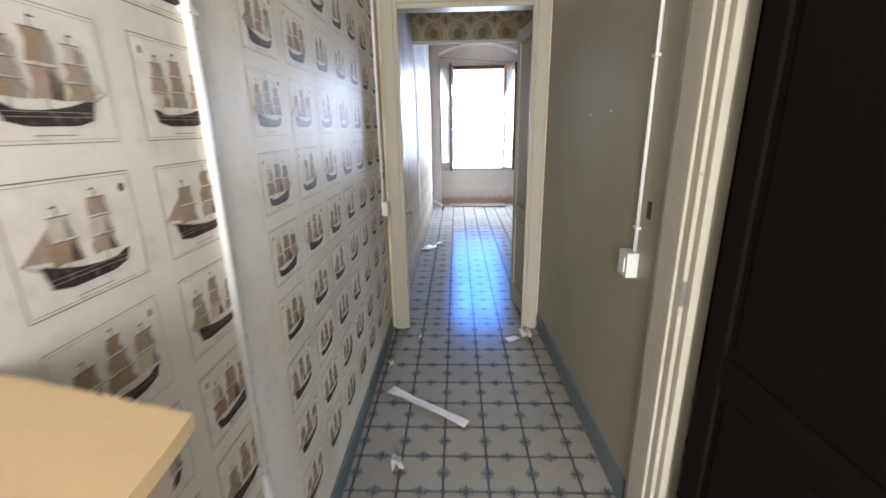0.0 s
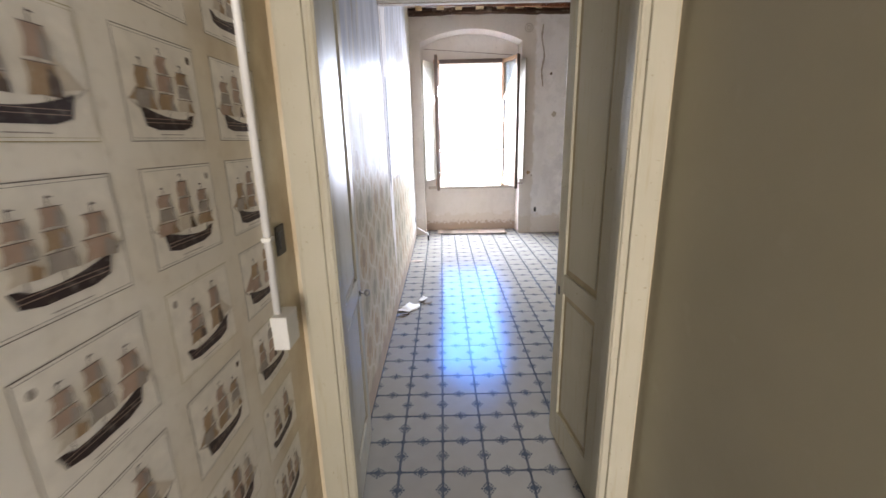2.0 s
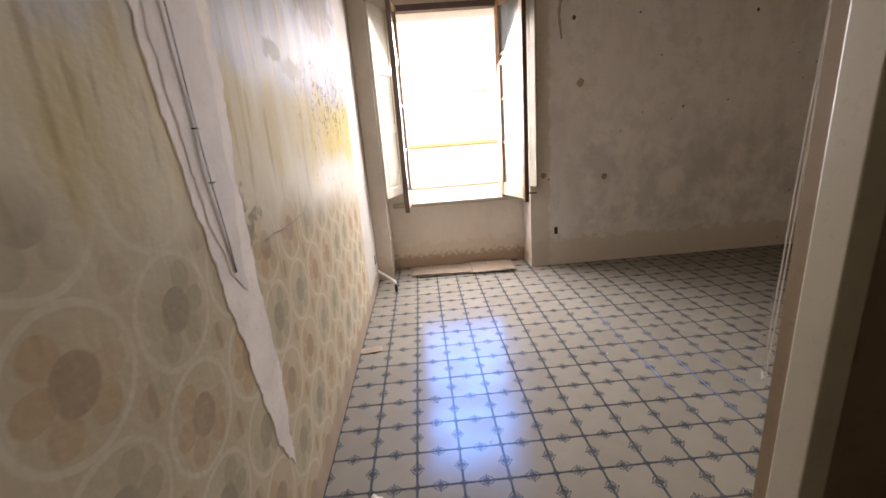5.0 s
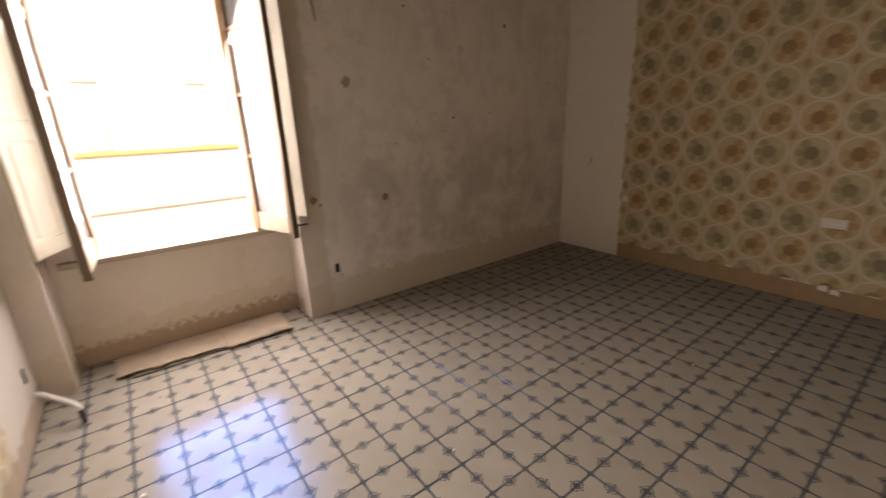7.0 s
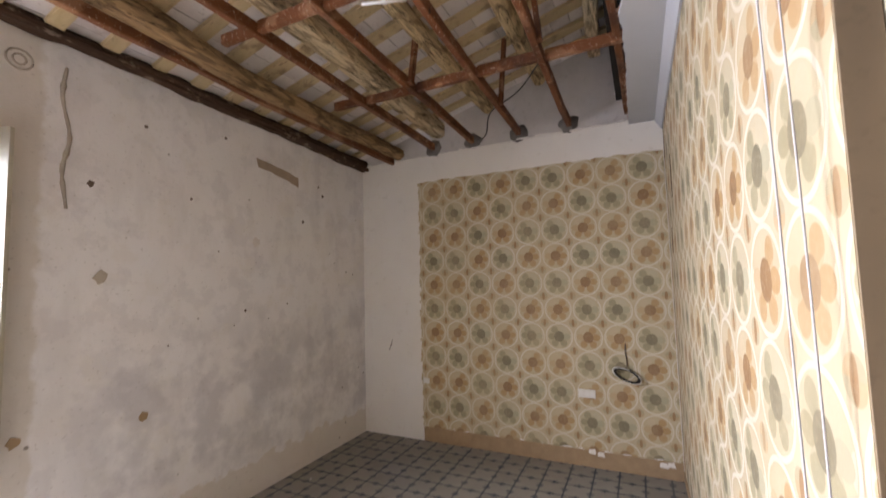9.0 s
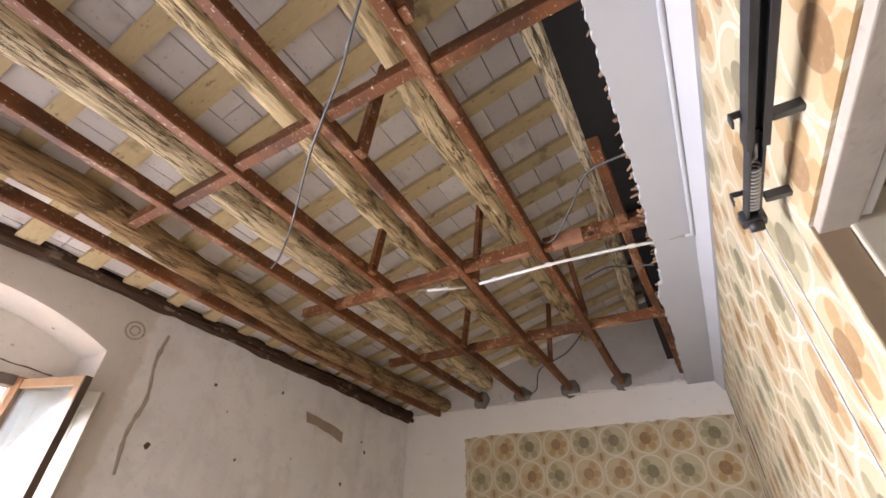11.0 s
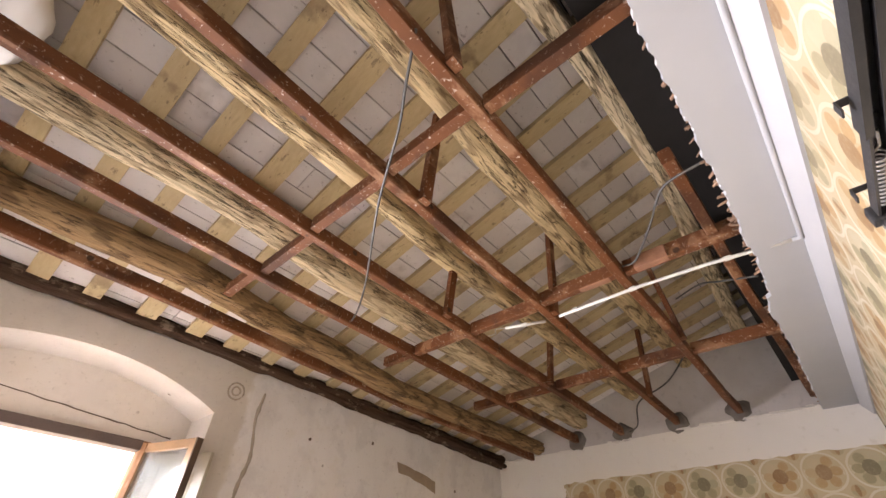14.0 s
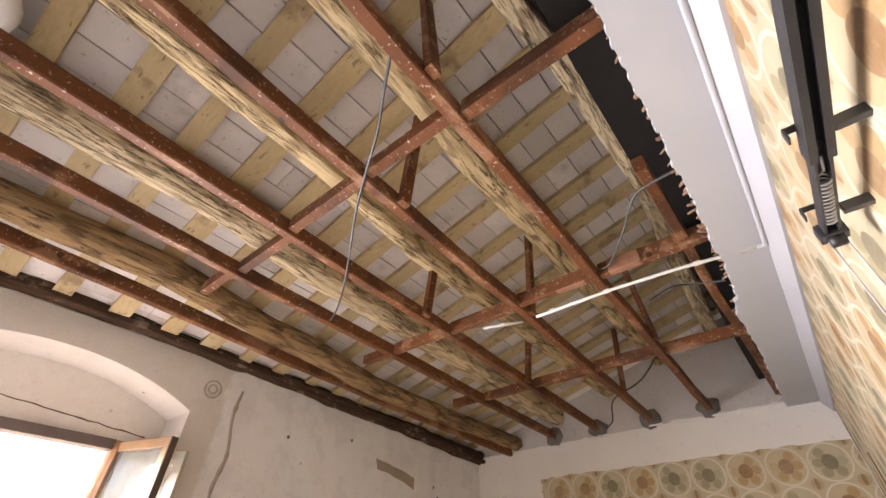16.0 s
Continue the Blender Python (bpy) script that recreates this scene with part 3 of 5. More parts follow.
    M["closet"] = simple("closet_brown_paper", (0.27, 0.19, 0.115), 0.7, scale=5, vary=0.3)
    # prints of sailing ships
    for key, col in (("print_paper", (0.82, 0.775, 0.68)), ("print_line", (0.15, 0.13, 0.10)), ("print_line_ochre", (0.44, 0.38, 0.20)), ("print_hull", (0.045, 0.03, 0.027)),
                     ("print_sail_tan", (0.37, 0.26, 0.155)), ("print_sail_pink", (0.43, 0.31, 0.235)), ("print_sail_grey", (0.35, 0.31, 0.265)), ("print_sail_cream", (0.62, 0.55, 0.44)), ("print_mast", (0.12, 0.085, 0.06))):
        g = Paint(key, 0.42)
        c = g.mix(g.noise(28, 4), tuple(v * 0.72 for v in col), tuple(min(1, v * 1.15) for v in col))
        c = g.mix(g.step(g.noise(75, 3), 0.5, 0.8), c, g.mix(0.25, col, (0.68, 0.63, 0.53)))
        M[key] = g.done(c, 0.42, None, 0.3, 0.004, 0.15)
    # outside
    M["street"] = simple("pale_street", (0.42, 0.40, 0.37), 0.9, scale=0.5)
    M["facade"] = simple("white_facade", (0.78, 0.75, 0.70), 0.85, scale=0.8)
    M["yellow"] = simple("ochre_yellow_paint", (0.66, 0.52, 0.22), 0.6, scale=2)
    M["dark_pane"] = simple("far_window_pane", (0.55, 0.55, 0.55), 0.3, scale=2)
    return M


M = make_materials()

# ---- large structure ----
HW, HE, HD = -0.44, 0.74, 0.688   # hall side walls, and the east one at the door
XW, XE = -0.40, 4.40          # room side walls
YD = 2.87                     # door wall, hall face
YSB = 4.85                    # back of the thin partition
YN = 8.12                     # window wall
XP = 1.03                     # end of the partition


def roof_z(y):
    """Underside of the battens."""
    return 3.33 + 0.27 * (7.6 - y)


def wall(name, bm, mat, label):
    return structure(part(name, finish(bm), mat), label, "wall")


# window wall with its arched recess
NL, NR, SPRING, CROWN = -0.25, 1.22, 2.82, 2.99
WL, WR, WB, WT = -0.07, 1.03, 0.73, 2.64
YF = 8.45


def arch(x):
    s, h = (NR - NL) / 2, CROWN - SPRING
    r = (s * s + h * h) / (2 * h)
    return CROWN - r + math.sqrt(r * r - (x - (NL + NR) / 2) ** 2)


bm = bmesh.new()
add_box(bm, (-0.60, YN, 0), (NL, 8.66, 3.17))
add_box(bm, (NR, YN, 0), (4.60, 8.66, 3.17))
xs = [NL + (NR - NL) * i / 24 for i in range(25)]
for a, b in zip(xs, xs[1:]):
    add_prism(bm, [(a, arch(a)), (b, arch(b)), (b, 3.17), (a, 3.17)], "y", YN, YF)
add_box(bm, (NL, YF, 0), (NR, 8.66, WB))
add_box(bm, (NL, YF, WT), (NR, 8.66, 3.17))
add_box(bm, (NL, YF, WB), (WL, 8.66, WT))
add_box(bm, (WR, YF, WB), (NR, 8.66, WT))
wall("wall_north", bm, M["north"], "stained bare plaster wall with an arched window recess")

bm = bmesh.new()
add_prism(bm, [(YSB, 0), (8.12, 0), (8.12, 3.17), (YSB, roof_z(YSB))], "x", XE, 4.60)
wall_east = wall("wall_east", bm, M["lime"], "limewashed wall partly covered with flower wallpaper")
bm = bmesh.new()
add_prism(bm, [(2.97, 0), (8.12, 0), (8.12, 3.17), (2.97, roof_z(2.97))], "x", -0.60, XW)
wall("wall_west", bm, M["west"], "water-stained mouldy wallpapered wall with peeling areas")
bm = bmesh.new()
add_box(bm, (XP, YSB, 0), (XE, YS, 3.02))
add_box(bm, (XW, YSB, 2.42), (XP, YS, 3.02))
wall("wall_south", bm, M["paper_south"], "thin partition covered in orange and green flower wallpaper")
bm = bmesh.new()
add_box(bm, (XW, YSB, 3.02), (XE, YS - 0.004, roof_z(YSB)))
# solid box added to fill the void over the false ceiling with darkness
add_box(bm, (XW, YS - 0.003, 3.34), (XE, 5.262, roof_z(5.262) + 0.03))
wall("wall_south_upper", bm, M["void"], "near-black wall and box standing in for the void above the false ceiling")
# bare underside of the partition's lintel
structure(part("lintel_soffit", box((XW, YSB - 0.012, 2.396), (XP, YS - 0.006, 2.419), 0.003), M["sill"]), "dirty bare plaster underside of the lintel", "lintel")
structure(part("lintel_batten", box((XW + 0.005, YSB - 0.03, 2.402), (XP - 0.02, YSB - 0.0125, 2.418), 0.002), M["pvc"]), "thin white batten along the lintel's foot", "batten")

# dirty end paper as a thin sheet, its brown darkened to hold shade
structure(part("partition_end", box((XP - 0.003, YSB + 0.001, 0.002), (XP + 0.001, YS - 0.001, 2.415), 0.001), M["closet"]), "grimy brown paper, darkened for shade, on the partition's narrow end", "wallpaper")

# wallpaper on the far wall, with a ragged left edge and foot
bm = bmesh.new()
rng = random.Random(4)
ys = [4.905 + 2.445 * i / 48 for i in range(49)]
prev = None
for i, y in enumerate(ys):
    foot = 0.145 + rng.uniform(-0.02, 0.02)
    top = 2.83 + rng.uniform(-0.008, 0.008)
    prev = (y, foot, top) if prev is None else prev
    if i:
        add_prism(bm, [(prev[0], prev[1]), (y, foot), (y, top), (prev[0], prev[2])], "x", XE - 0.0025, XE + 0.001)
    prev = (y, foot, top)
z = 0.15
while z < 2.8:
    dz, dy = rng.uniform(0.03, 0.09), rng.uniform(0.004, 0.03)
    add_prism(bm, [(7.349, z), (7.349 + dy, z + 0.01), (7.349 + dy * rng.uniform(0.3, 1), min(2.82, z + dz)), (7.349, min(2.825, z + dz))], "x", XE - 0.0028, XE - 0.0002)
    z += dz
paper = part("wallpaper", finish(bm), M["paper_east"], wall_east, "cream wallpaper with rows of flowers in rings")
part("skirting_line", box((XE - 0.004, 4.905, 0.0), (XE + 0.001, 7.35, 0.15), 0.001), M["skirt_stain"], wall_east, "brown band where the skirting was torn off")
structure(part("baseboard", box((XP + 0.01, YS - 0.002, 0.0), (XE - 0.005, YS + 0.005, 0.09), 0.002), M["skirt_stain"]), "worn brown painted skirting band", "baseboard")

# hall walls
bm = bmesh.new()
add_box(bm, (-0.60, -2.9, 0), (HW, 2.97, 2.95))
wall_ships = wall("wall_hall_west", bm, M["ship_ground"], "faded wallpaper with rows of framed sailing ships")
bm = bmesh.new()
add_prism(bm, [(0.745, 1.12), (HD, 2.87), (0.86, 2.87), (0.86, 1.12)], "z", 0, 2.95)
add_box(bm, (HE, -0.02, 2.16), (0.86, 1.12, 2.95))
add_box(bm, (HE, -0.85, 0), (0.86, -0.02, 2.95))
# unseen gap from -1.85 to -0.85 made for the side fill lamp
add_box(bm, (HE, -2.9, 0), (0.86, -1.85, 2.95))
add_box(bm, (HE, -1.85, 2.2), (0.86, -0.85, 2.95))
wall("wall_hall_east", bm, M["hall_grey"], "grey-painted hall wall with a doorway in it")
bm = bmesh.new()
add_box(bm, (-0.60, YD, 0), (-0.42, 2.97, 2.95))
add_box(bm, (0.68, 2.87, 0), (1.95, 2.97, 2.95))
add_box(bm, (-0.42, YD, 2.30), (0.68, 2.97, 2.95))
wall("wall_door", bm, M["ship_ground"], "wall round the double door between hall and room")
bm = bmesh.new()
add_box(bm, (-0.60, -3.0, 0), (-0.40, -2.9, 2.95))
add_box(bm, (0.70, -3.0, 0), (0.86, -2.9, 2.95))
add_box(bm, (-0.40, -3.0, 2.4), (0.70, -2.9, 2.95))
wall("wall_hall_back", bm, M["hall_grey"], "grey wall round the hall's far opening")
structure(part("ceiling_hall", box((-0.60, -3.0, 2.95), (0.86, 2.97, 3.05)), M["ceil_plaster"]), "plain white hall ceiling", "ceiling")
structure(part("ceiling_passage", box((XW, 2.97, 2.85), (1.95, YSB, 2.95)), M["closet"]), "dull brown ceiling over the passage", "ceiling")
# the unlit room beside the hall
bm = bmesh.new()
add_box(bm, (2.2, -1.2, 0), (2.3, 2.3, 2.6))
add_box(bm, (0.86, 2.2, 0), (2.2, 2.3, 2.6))
add_box(bm, (0.86, -1.3, 0), (2.2, -1.2, 2.6))
add_box(bm, (0.86, -1.2, 2.5), (2.2, 2.2, 2.6))
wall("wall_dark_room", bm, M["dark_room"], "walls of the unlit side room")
# the closet beside the passage
bm = bmesh.new()
add_box(bm, (1.85, 2.97, 0), (1.95, YSB, 2.85))
add_box(bm, (XP + 0.06, 2.97, 0), (1.85, 3.05, 2.85))
add_box(bm, (XP, 3.05, 0), (XP + 0.06, 3.35, 2.85))
add_box(bm, (XP + 0.06, YSB - 0.03, 0), (1.85, YSB - 0.001, 2.85))
add_box(bm, (XP, 3.35, 2.46), (XP + 0.06, YSB - 0.001, 2.85))
wall("wall_closet", bm, M["closet"], "brown papered inside of a dark closet")

# blue-grey painted skirting in the hall
bm = bmesh.new()
add_box(bm, (HW - 0.002, -2.9, 0), (HW + 0.012, 2.78, 0.11), 0.003)
structure(part("baseboard_west", bm, M["skirting"]), "blue-grey painted hall skirting", "baseboard")
bm = bmesh.new()
add_prism(bm, [(0.730, 1.26), (0.678, 2.83), (0.692, 2.83), (0.744, 1.26)], "z", 0, 0.125)
structure(part("baseboard_east", finish(bm), M["skirting"]), "blue-grey painted hall skirting", "baseboard")

# ---- roof over the room ----
def along(points, x):
    """Values between control points (x, v, ...), eased."""
    for p, q in zip(points, points[1:]):
        if x <= q[0]:
            t = min(1, max(0, (x - p[0]) / (q[0] - p[0])))
            t = t * t * (3 - 2 * t)
            return [a + (b - a) * t for a, b in zip(p[1:], q[1:])]
    return list(points[-1][1:])


def noisy_log(name, line, seed, flat=0.0, wood="log", rugged=1.5, x0=-0.5, x1=4.46):
    """A tree trunk laid along x through (x, y, z, r), knotty, with split hollows along the grain."""
    bm = bmesh.new()
    n, seg = 150, 26
    rings = []
    for i in range(n + 1):
        x = x0 + (x1 - x0) * i / n
        y, z, rr = along(line, x)
        cy = y + 0.008 * noise.noise((x * 0.9, seed, 0))
        cz = z + 0.006 * noise.noise((x * 1.1, seed, 7))
        ring = []
        for k in range(seg):
            a = 2 * math.pi * k / seg
            ca, sa = math.cos(a), math.sin(a)
            q = rr * (1 + 0.10 * noise.noise((x * 1.7, ca * 1.6 + seed, sa * 1.6)) + rugged * 0.05 * noise.noise((x * 5, ca * 3, sa * 3 + seed)))
            split = noise.noise((x * 1.5, ca * 5 + seed, sa * 5))
            q -= rr * rugged * 0.07 * max(0, split - 0.12) / 0.3
            q += rr * rugged * 0.03 * noise.noise((x * 7, ca * 9 + seed, sa * 9))
            if flat:
                q = q * (1 - flat) + flat * (rr * 0.92 / max(abs(ca), abs(sa)) + q - rr)
            ring.append(bm.verts.new((x, cy + q * ca, cz + q * sa)))
        rings.append(ring)
    for a, b in zip(rings, rings[1:]):
        for k in range(seg):
            bm.faces.new((a[k], a[(k + 1) % seg], b[(k + 1) % seg], b[k])).smooth = True
    bm.faces.new(rings[0][::-1])
    bm.faces.new(rings[-1])
    return part(name, finish(bm), M[wood])


# each log: (x, y, radius) along it, how squared it is, its wood, and how far it hangs below the battens
LOGS = ((((-0.5, 7.49, 0.078), (0.5, 7.46, 0.078), (1.4, 7.55, 0.077), (2.4, 7.60, 0.074), (4.46, 7.60, 0.07)), 0.25, "log_dark", ((-0.5, 0.01), (1.4, 0.03), (2.5, 0.085), (4.46, 0.07)), "dark round roof log with a rough split surface"),
        (((-0.5, 6.93, 0.092), (0.6, 6.92, 0.094), (1.4, 6.99, 0.092), (4.46, 7.09, 0.088)), 0.7, "log_pale", ((-0.5, 0.0), (4.46, 0.0)), "broad hewn roof beam, pale and flaking"),
        (((-0.5, 6.38, 0.064), (0.5, 6.405, 0.066), (1.7, 6.49, 0.066), (4.46, 6.50, 0.062)), 0.3, "log", ((-0.5, 0.045), (4.46, 0.045)), "yellowish knotty roof log"),
        (((-0.5, 5.89, 0.072), (0.7, 5.88, 0.082), (1.5, 5.91, 0.098), (2.3, 5.925, 0.086), (4.46, 5.955, 0.066)), 0.1, "log", ((-0.5, 0.0), (4.46, 0.0)), "thick crooked roof log with peeling bark"),
        (((-0.5, 5.47, 0.056), (0.8, 5.385, 0.058), (1.3, 5.335, 0.062), (2.1, 5.305, 0.062), (3.2, 5.37, 0.062), (4.46, 5.43, 0.06)), 0.8, "log_pale", ((-0.5, 0.0), (4.46, 0.0)), "squared greyish roof beam"),
        (((-0.5, 4.55, 0.08), (4.46, 4.55, 0.08)), 0.4, "log_dark", ((-0.5, 0.0), (4.46, 0.0)), "round roof log over the partition"))
for i, (line, flat, wood, drop, label) in enumerate(LOGS):
    path = [(x, y, roof_z(y) - r * 0.97 - along(drop, x)[0], r) for x, y, r in line]
    tagged(noisy_log("roof_log", path, 3 + i * 5, flat, wood), label, "roof log", "logs of the roof")
PLATE = [(-0.4, 8.085, 3.205, 0.05), (0.5, 8.085, 3.215, 0.046), (1.45, 8.085, 3.2, 0.046), (2.87, 8.085, 3.155, 0.052), (4.4, 8.085, 3.105, 0.062)]
tagged(noisy_log("wall_plate", PLATE, 77, 0.55, "plate", 5.5, XW, XE), "dark rotten timber plate along the window wall's top", "beam")

# battens and clay tiles on the slope
bt = bmesh.new()
rng = random.Random(8)
x = -0.525
while x < 4.5:
    w = 0.10 + rng.uniform(-0.014, 0.014)
    dx = rng.uniform(-0.012, 0.012)
    y0, y1 = 2.98, 8.5
    sk = rng.uniform(-0.012, 0.012)
    vs = []
    bm = bmesh.new()
    for (yy, sx) in ((y0, dx), (y1, dx + sk)):
        for (ox, oz) in ((-w / 2, 0), (w / 2, 0), (w / 2, 0.034), (-w / 2, 0.034)):
            vs.append(bm.verts.new((x + sx + ox, yy, roof_z(yy) + oz + rng.uniform(-0.002, 0.002))))
    for q in ((0, 1, 2, 3), (7, 6, 5, 4), (0, 4, 5, 1), (1, 5, 6, 2), (2, 6, 7, 3), (3, 7, 4, 0)):
        bm.faces.new([vs[i] for i in q])
    tagged(part("roof_batten", finish(bm), M["batten"]), "pale worn sawn batten under the roof tiles", "batten", "battens of the roof")
    # tiles from this batten to the next
    yy = 2.98 + rng.uniform(0, 0.1)
    while yy < 8.4:
        step = 0.152
        ya, yb = yy + 0.003, min(8.5, yy + step) - 0.003
        h = rng.uniform(0, 0.005)
        for (t0, t1) in (((x + 0.012, x + 0.268),) if rng.random() < 0.97 else ((x + 0.012, x + 0.138), (x + 0.142, x + 0.268))):
            a = [bt.verts.new((px, py, roof_z(py) + 0.036 + h + oz)) for oz in (0, 0.02) for (px, py) in ((t0, ya), (t1, ya), (t1, yb), (t0, yb))]
            for q in ((3, 2, 1, 0), (4, 5, 6, 7), (0, 1, 5, 4), (1, 2, 6, 5), (2, 3, 7, 6), (3, 0, 4, 7)):
                bt.faces.new([a[i] for i in q])
        yy += step
    x += 0.28
structure(part("ceiling", finish(bt), M["roof_tile"]), "whitish flat clay tiles on sloping roof battens", "ceiling")
# slab added above the tiles so that no light leaks through their gaps
bm = bmesh.new()
add_prism(bm, [(2.9, roof_z(2.9) + 0.066), (8.9, roof_z(8.9) + 0.066), (8.9, roof_z(8.9) + 0.16), (2.9, roof_z(2.9) + 0.16)], "x", -0.7, 4.7)
structure(part("roof_deck", finish(bm), M["plate"]), "unseen dark slab over the tiles that keeps light out", "roof")
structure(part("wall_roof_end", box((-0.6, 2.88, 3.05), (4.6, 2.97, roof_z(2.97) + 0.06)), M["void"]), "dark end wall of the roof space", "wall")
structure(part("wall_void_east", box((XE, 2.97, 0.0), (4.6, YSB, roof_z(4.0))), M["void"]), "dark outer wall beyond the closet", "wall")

# upper part of the far wall over the broken false ceiling
bm = bmesh.new()
add_prism(bm, [(YS, 3.145), (8.11, 3.115), (8.11, roof_z(8.11)), (YS, roof_z(YS))], "x", XE - 0.006, XE + 0.002)
structure(part("wall_gable", finish(bm), M["grey_lime"]), "grey rough plaster above the old ceiling line", "wall")
# broken edge of the old ceiling on the far wall
bm = bmesh.new()
rng = random.Random(21)
y = 5.2
while y < 8.0:
    L = rng.uniform(0.04, 0.16)
    if rng.random() < 0.75:
        zc = 3.14 - 0.01 * (y - 5) + rng.uniform(-0.012, 0.006)
        add_prism(bm, [(y, zc - 0.006), (y + L, zc - rng.uniform(0.002, 0.012)), (y + L * 0.9, zc + rng.uniform(0.004, 0.014)), (y + L * 0.1, zc + 0.008)], "x", XE - rng.uniform(0.012, 0.03), XE - 0.004)
    y += L * rng.uniform(0.8, 1.6)
structure(part("broken_ceiling_line", finish(bm), M["lime"]), "crumbled plaster line left by the old ceiling", "plaster")

# strip of false ceiling along the partition, torn at its edge
bm = bmesh.new()
rng = random.Random(31)
x = XW
edge = [(x, 5.13)]
while x < XE:
    x = min(XE, x + rng.uniform(0.006, 0.026))
    base = 5.132 + 0.016 * noise.noise((x * 1.7, 2, 0)) + 0.016 * noise.noise((x * 7, 5, 0)) + (0.03 if x > 2.45 else 0.0)
    edge.append((x, base + rng.uniform(-0.005, 0.005)))
add_prism(bm, edge + [(XE, YS), (XW, YS)], "z", 3.10, 3.122)
structure(part("ceiling_plaster", finish(bm), M["ceil_plaster"]), "torn strip of smooth white false ceiling", "ceiling")
bm = bmesh.new()
for a, b in zip(edge, edge[1:]):
    if b[0] - a[0] > 0.008 and rng.random() < (0.6 if 1.25 < a[0] < 2.3 else 0.3):
        e = rng.uniform(0.004, 0.03 if 1.25 < a[0] < 2.3 else 0.015)
        z0 = 3.1225 + rng.uniform(0, 0.012)
        tip = a[0] + rng.uniform(-0.03, 0.05)
        add_prism(bm, [(a[0], a[1] - 0.03), (b[0], b[1] - 0.03), (tip + 0.006, b[1] + e), (tip, a[1] + e * 0.8)], "z", z0, z0 + rng.uniform(0.004, 0.012))
structure(part("ceiling_lath", finish(bm), M["lath"]), "splintered reed and plaster edge of the false ceiling", "lath")
bm = bmesh.new()
add_prism(bm, [(YS - 0.001, 3.015), (YS + 0.012, 3.015), (4.955, 3.085), (4.955, 3.0995), (YS - 0.001, 3.0995)], "x", XW, XE - 0.002)
structure(part("ceiling_cove", finish(bm), M["ceil_plaster"]), "white painted cove under the false ceiling", "cove")

# red-painted joists of the false ceiling
def joist(y, y1, z, x0, x1, seed, w=0.048, h=0.075, fall=0.0):
    rng = random.Random(seed)
    bm = bmesh.new()
    n = 10
    rings = []
    for i in range(n + 1):
        x = x0 + (x1 - x0) * i / n
        cy, cz = y + (y1 - y) * i / n + rng.uniform(-0.006, 0.006), z - fall * min(1, i / n / 0.7) + rng.uniform(-0.005, 0.005)
        rings.append([bm.verts.new((x, cy + a * w / 2, cz + b * h / 2)) for a, b in ((-1, -0.8), (-0.8, -1), (0.8, -1), (1, -0.8), (1, 0.8), (0.8, 1), (-0.8, 1), (-1, 0.8))])
    for a, b in zip(rings, rings[1:]):
        for k in range(8):
            bm.faces.new((a[k], a[(k + 1) % 8], b[(k + 1) % 8], b[k]))
    bm.faces.new(rings[0][::-1])
    bm.faces.new(rings[-1])
    return tagged(part("ceiling_joist", finish(bm), M["red"]), "red-brown painted joist with chipped white plaster specks", "joist", "joists of the false ceiling")


JY = ((7.60, 7.69), (7.01, 7.15), (6.53, 6.68), (6.04, 6.18), (5.61, 5.69))


def joist_y(k, x):
    """Where joist k runs at x: they splay a little towards the far wall."""
    return JY[k][0] + (JY[k][1] - JY[k][0]) * (x - XW) / (XE - XW)


for i, (ya, yb) in enumerate(JY):
    joist(ya, yb, 3.20, XW - 0.02, XE + 0.01, 50 + i, fall=0.0 if i else 0.085)
joist(5.235, 5.175, 3.235, 1.42, XE + 0.01, 60)
# cross pieces between the joists
for x, ends in ((0.80, (5.11, 7.36)), (1.94, (5.11, 7.36)), (3.05, (5.11, 7.40))):
    ys = [ends[0]] + [joist_y(k, x) for k in (4, 3, 2, 1)] + [ends[1]]
    for a, b in zip(ys, ys[1:]):
        rng = random.Random(int(a * 100 + x * 10))
        dx = rng.uniform(-0.025, 0.025)
        lo = 0.025 if a > ends[0] else 0.0
        bm = box((x + dx - 0.022, a + lo, 3.178 + rng.uniform(-0.006, 0.006)), (x + dx + 0.022, b - (0.025 if b < ends[1] else 0.0), 3.245), 0.004)
        tagged(part("cross_piece", bm, M["red"]), "short red-painted cross piece nailed between the joists", "joist", "cross pieces of the false ceiling")
# newer blocks nailed beside the second row
for y0, y1, z in ((5.42, 5.575, 3.168), (5.70, 5.86, 3.172)):
    bm = box((1.925, y0, z), (1.968, y1, z + 0.072), 0.006)
    tagged(part("splice_block", bm, M["raw_red"]), "short pale reddish block nailed beside a cross piece", "block", "splice blocks of the false ceiling")
# hangers up to the logs
for x, k, dy in ((0.97, 3, -0.05), (1.70, 2, -0.06), (2.05, 3, -0.05), (2.90, 2, -0.06), (3.56, 3, -0.05), (2.78, 4, 0.06), (0.62, 4, 0.06)):
    y = joist_y(k, x) - 0.04
    bm = bmesh.new()
    top = roof_z(y + dy) - 0.03
    vs = []
    for (yy, zz) in ((y, 3.17), (y + dy, top)):
        vs += [bm.verts.new((x + a * 0.024, yy + b * 0.015, zz)) for a, b in ((-1, -1), (1, -1), (1, 1), (-1, 1))]
    for q in ((3, 2, 1, 0), (4, 5, 6, 7), (0, 1, 5, 4), (1, 2, 6, 5), (2, 3, 7, 6), (3, 0, 4, 7)):
        bm.faces.new([vs[i] for i in q])
    tagged(part("hanger", finish(bm), M["red"]), "upright red-brown timber hanger between joist and roof log", "hanger", "hangers of the false ceiling")
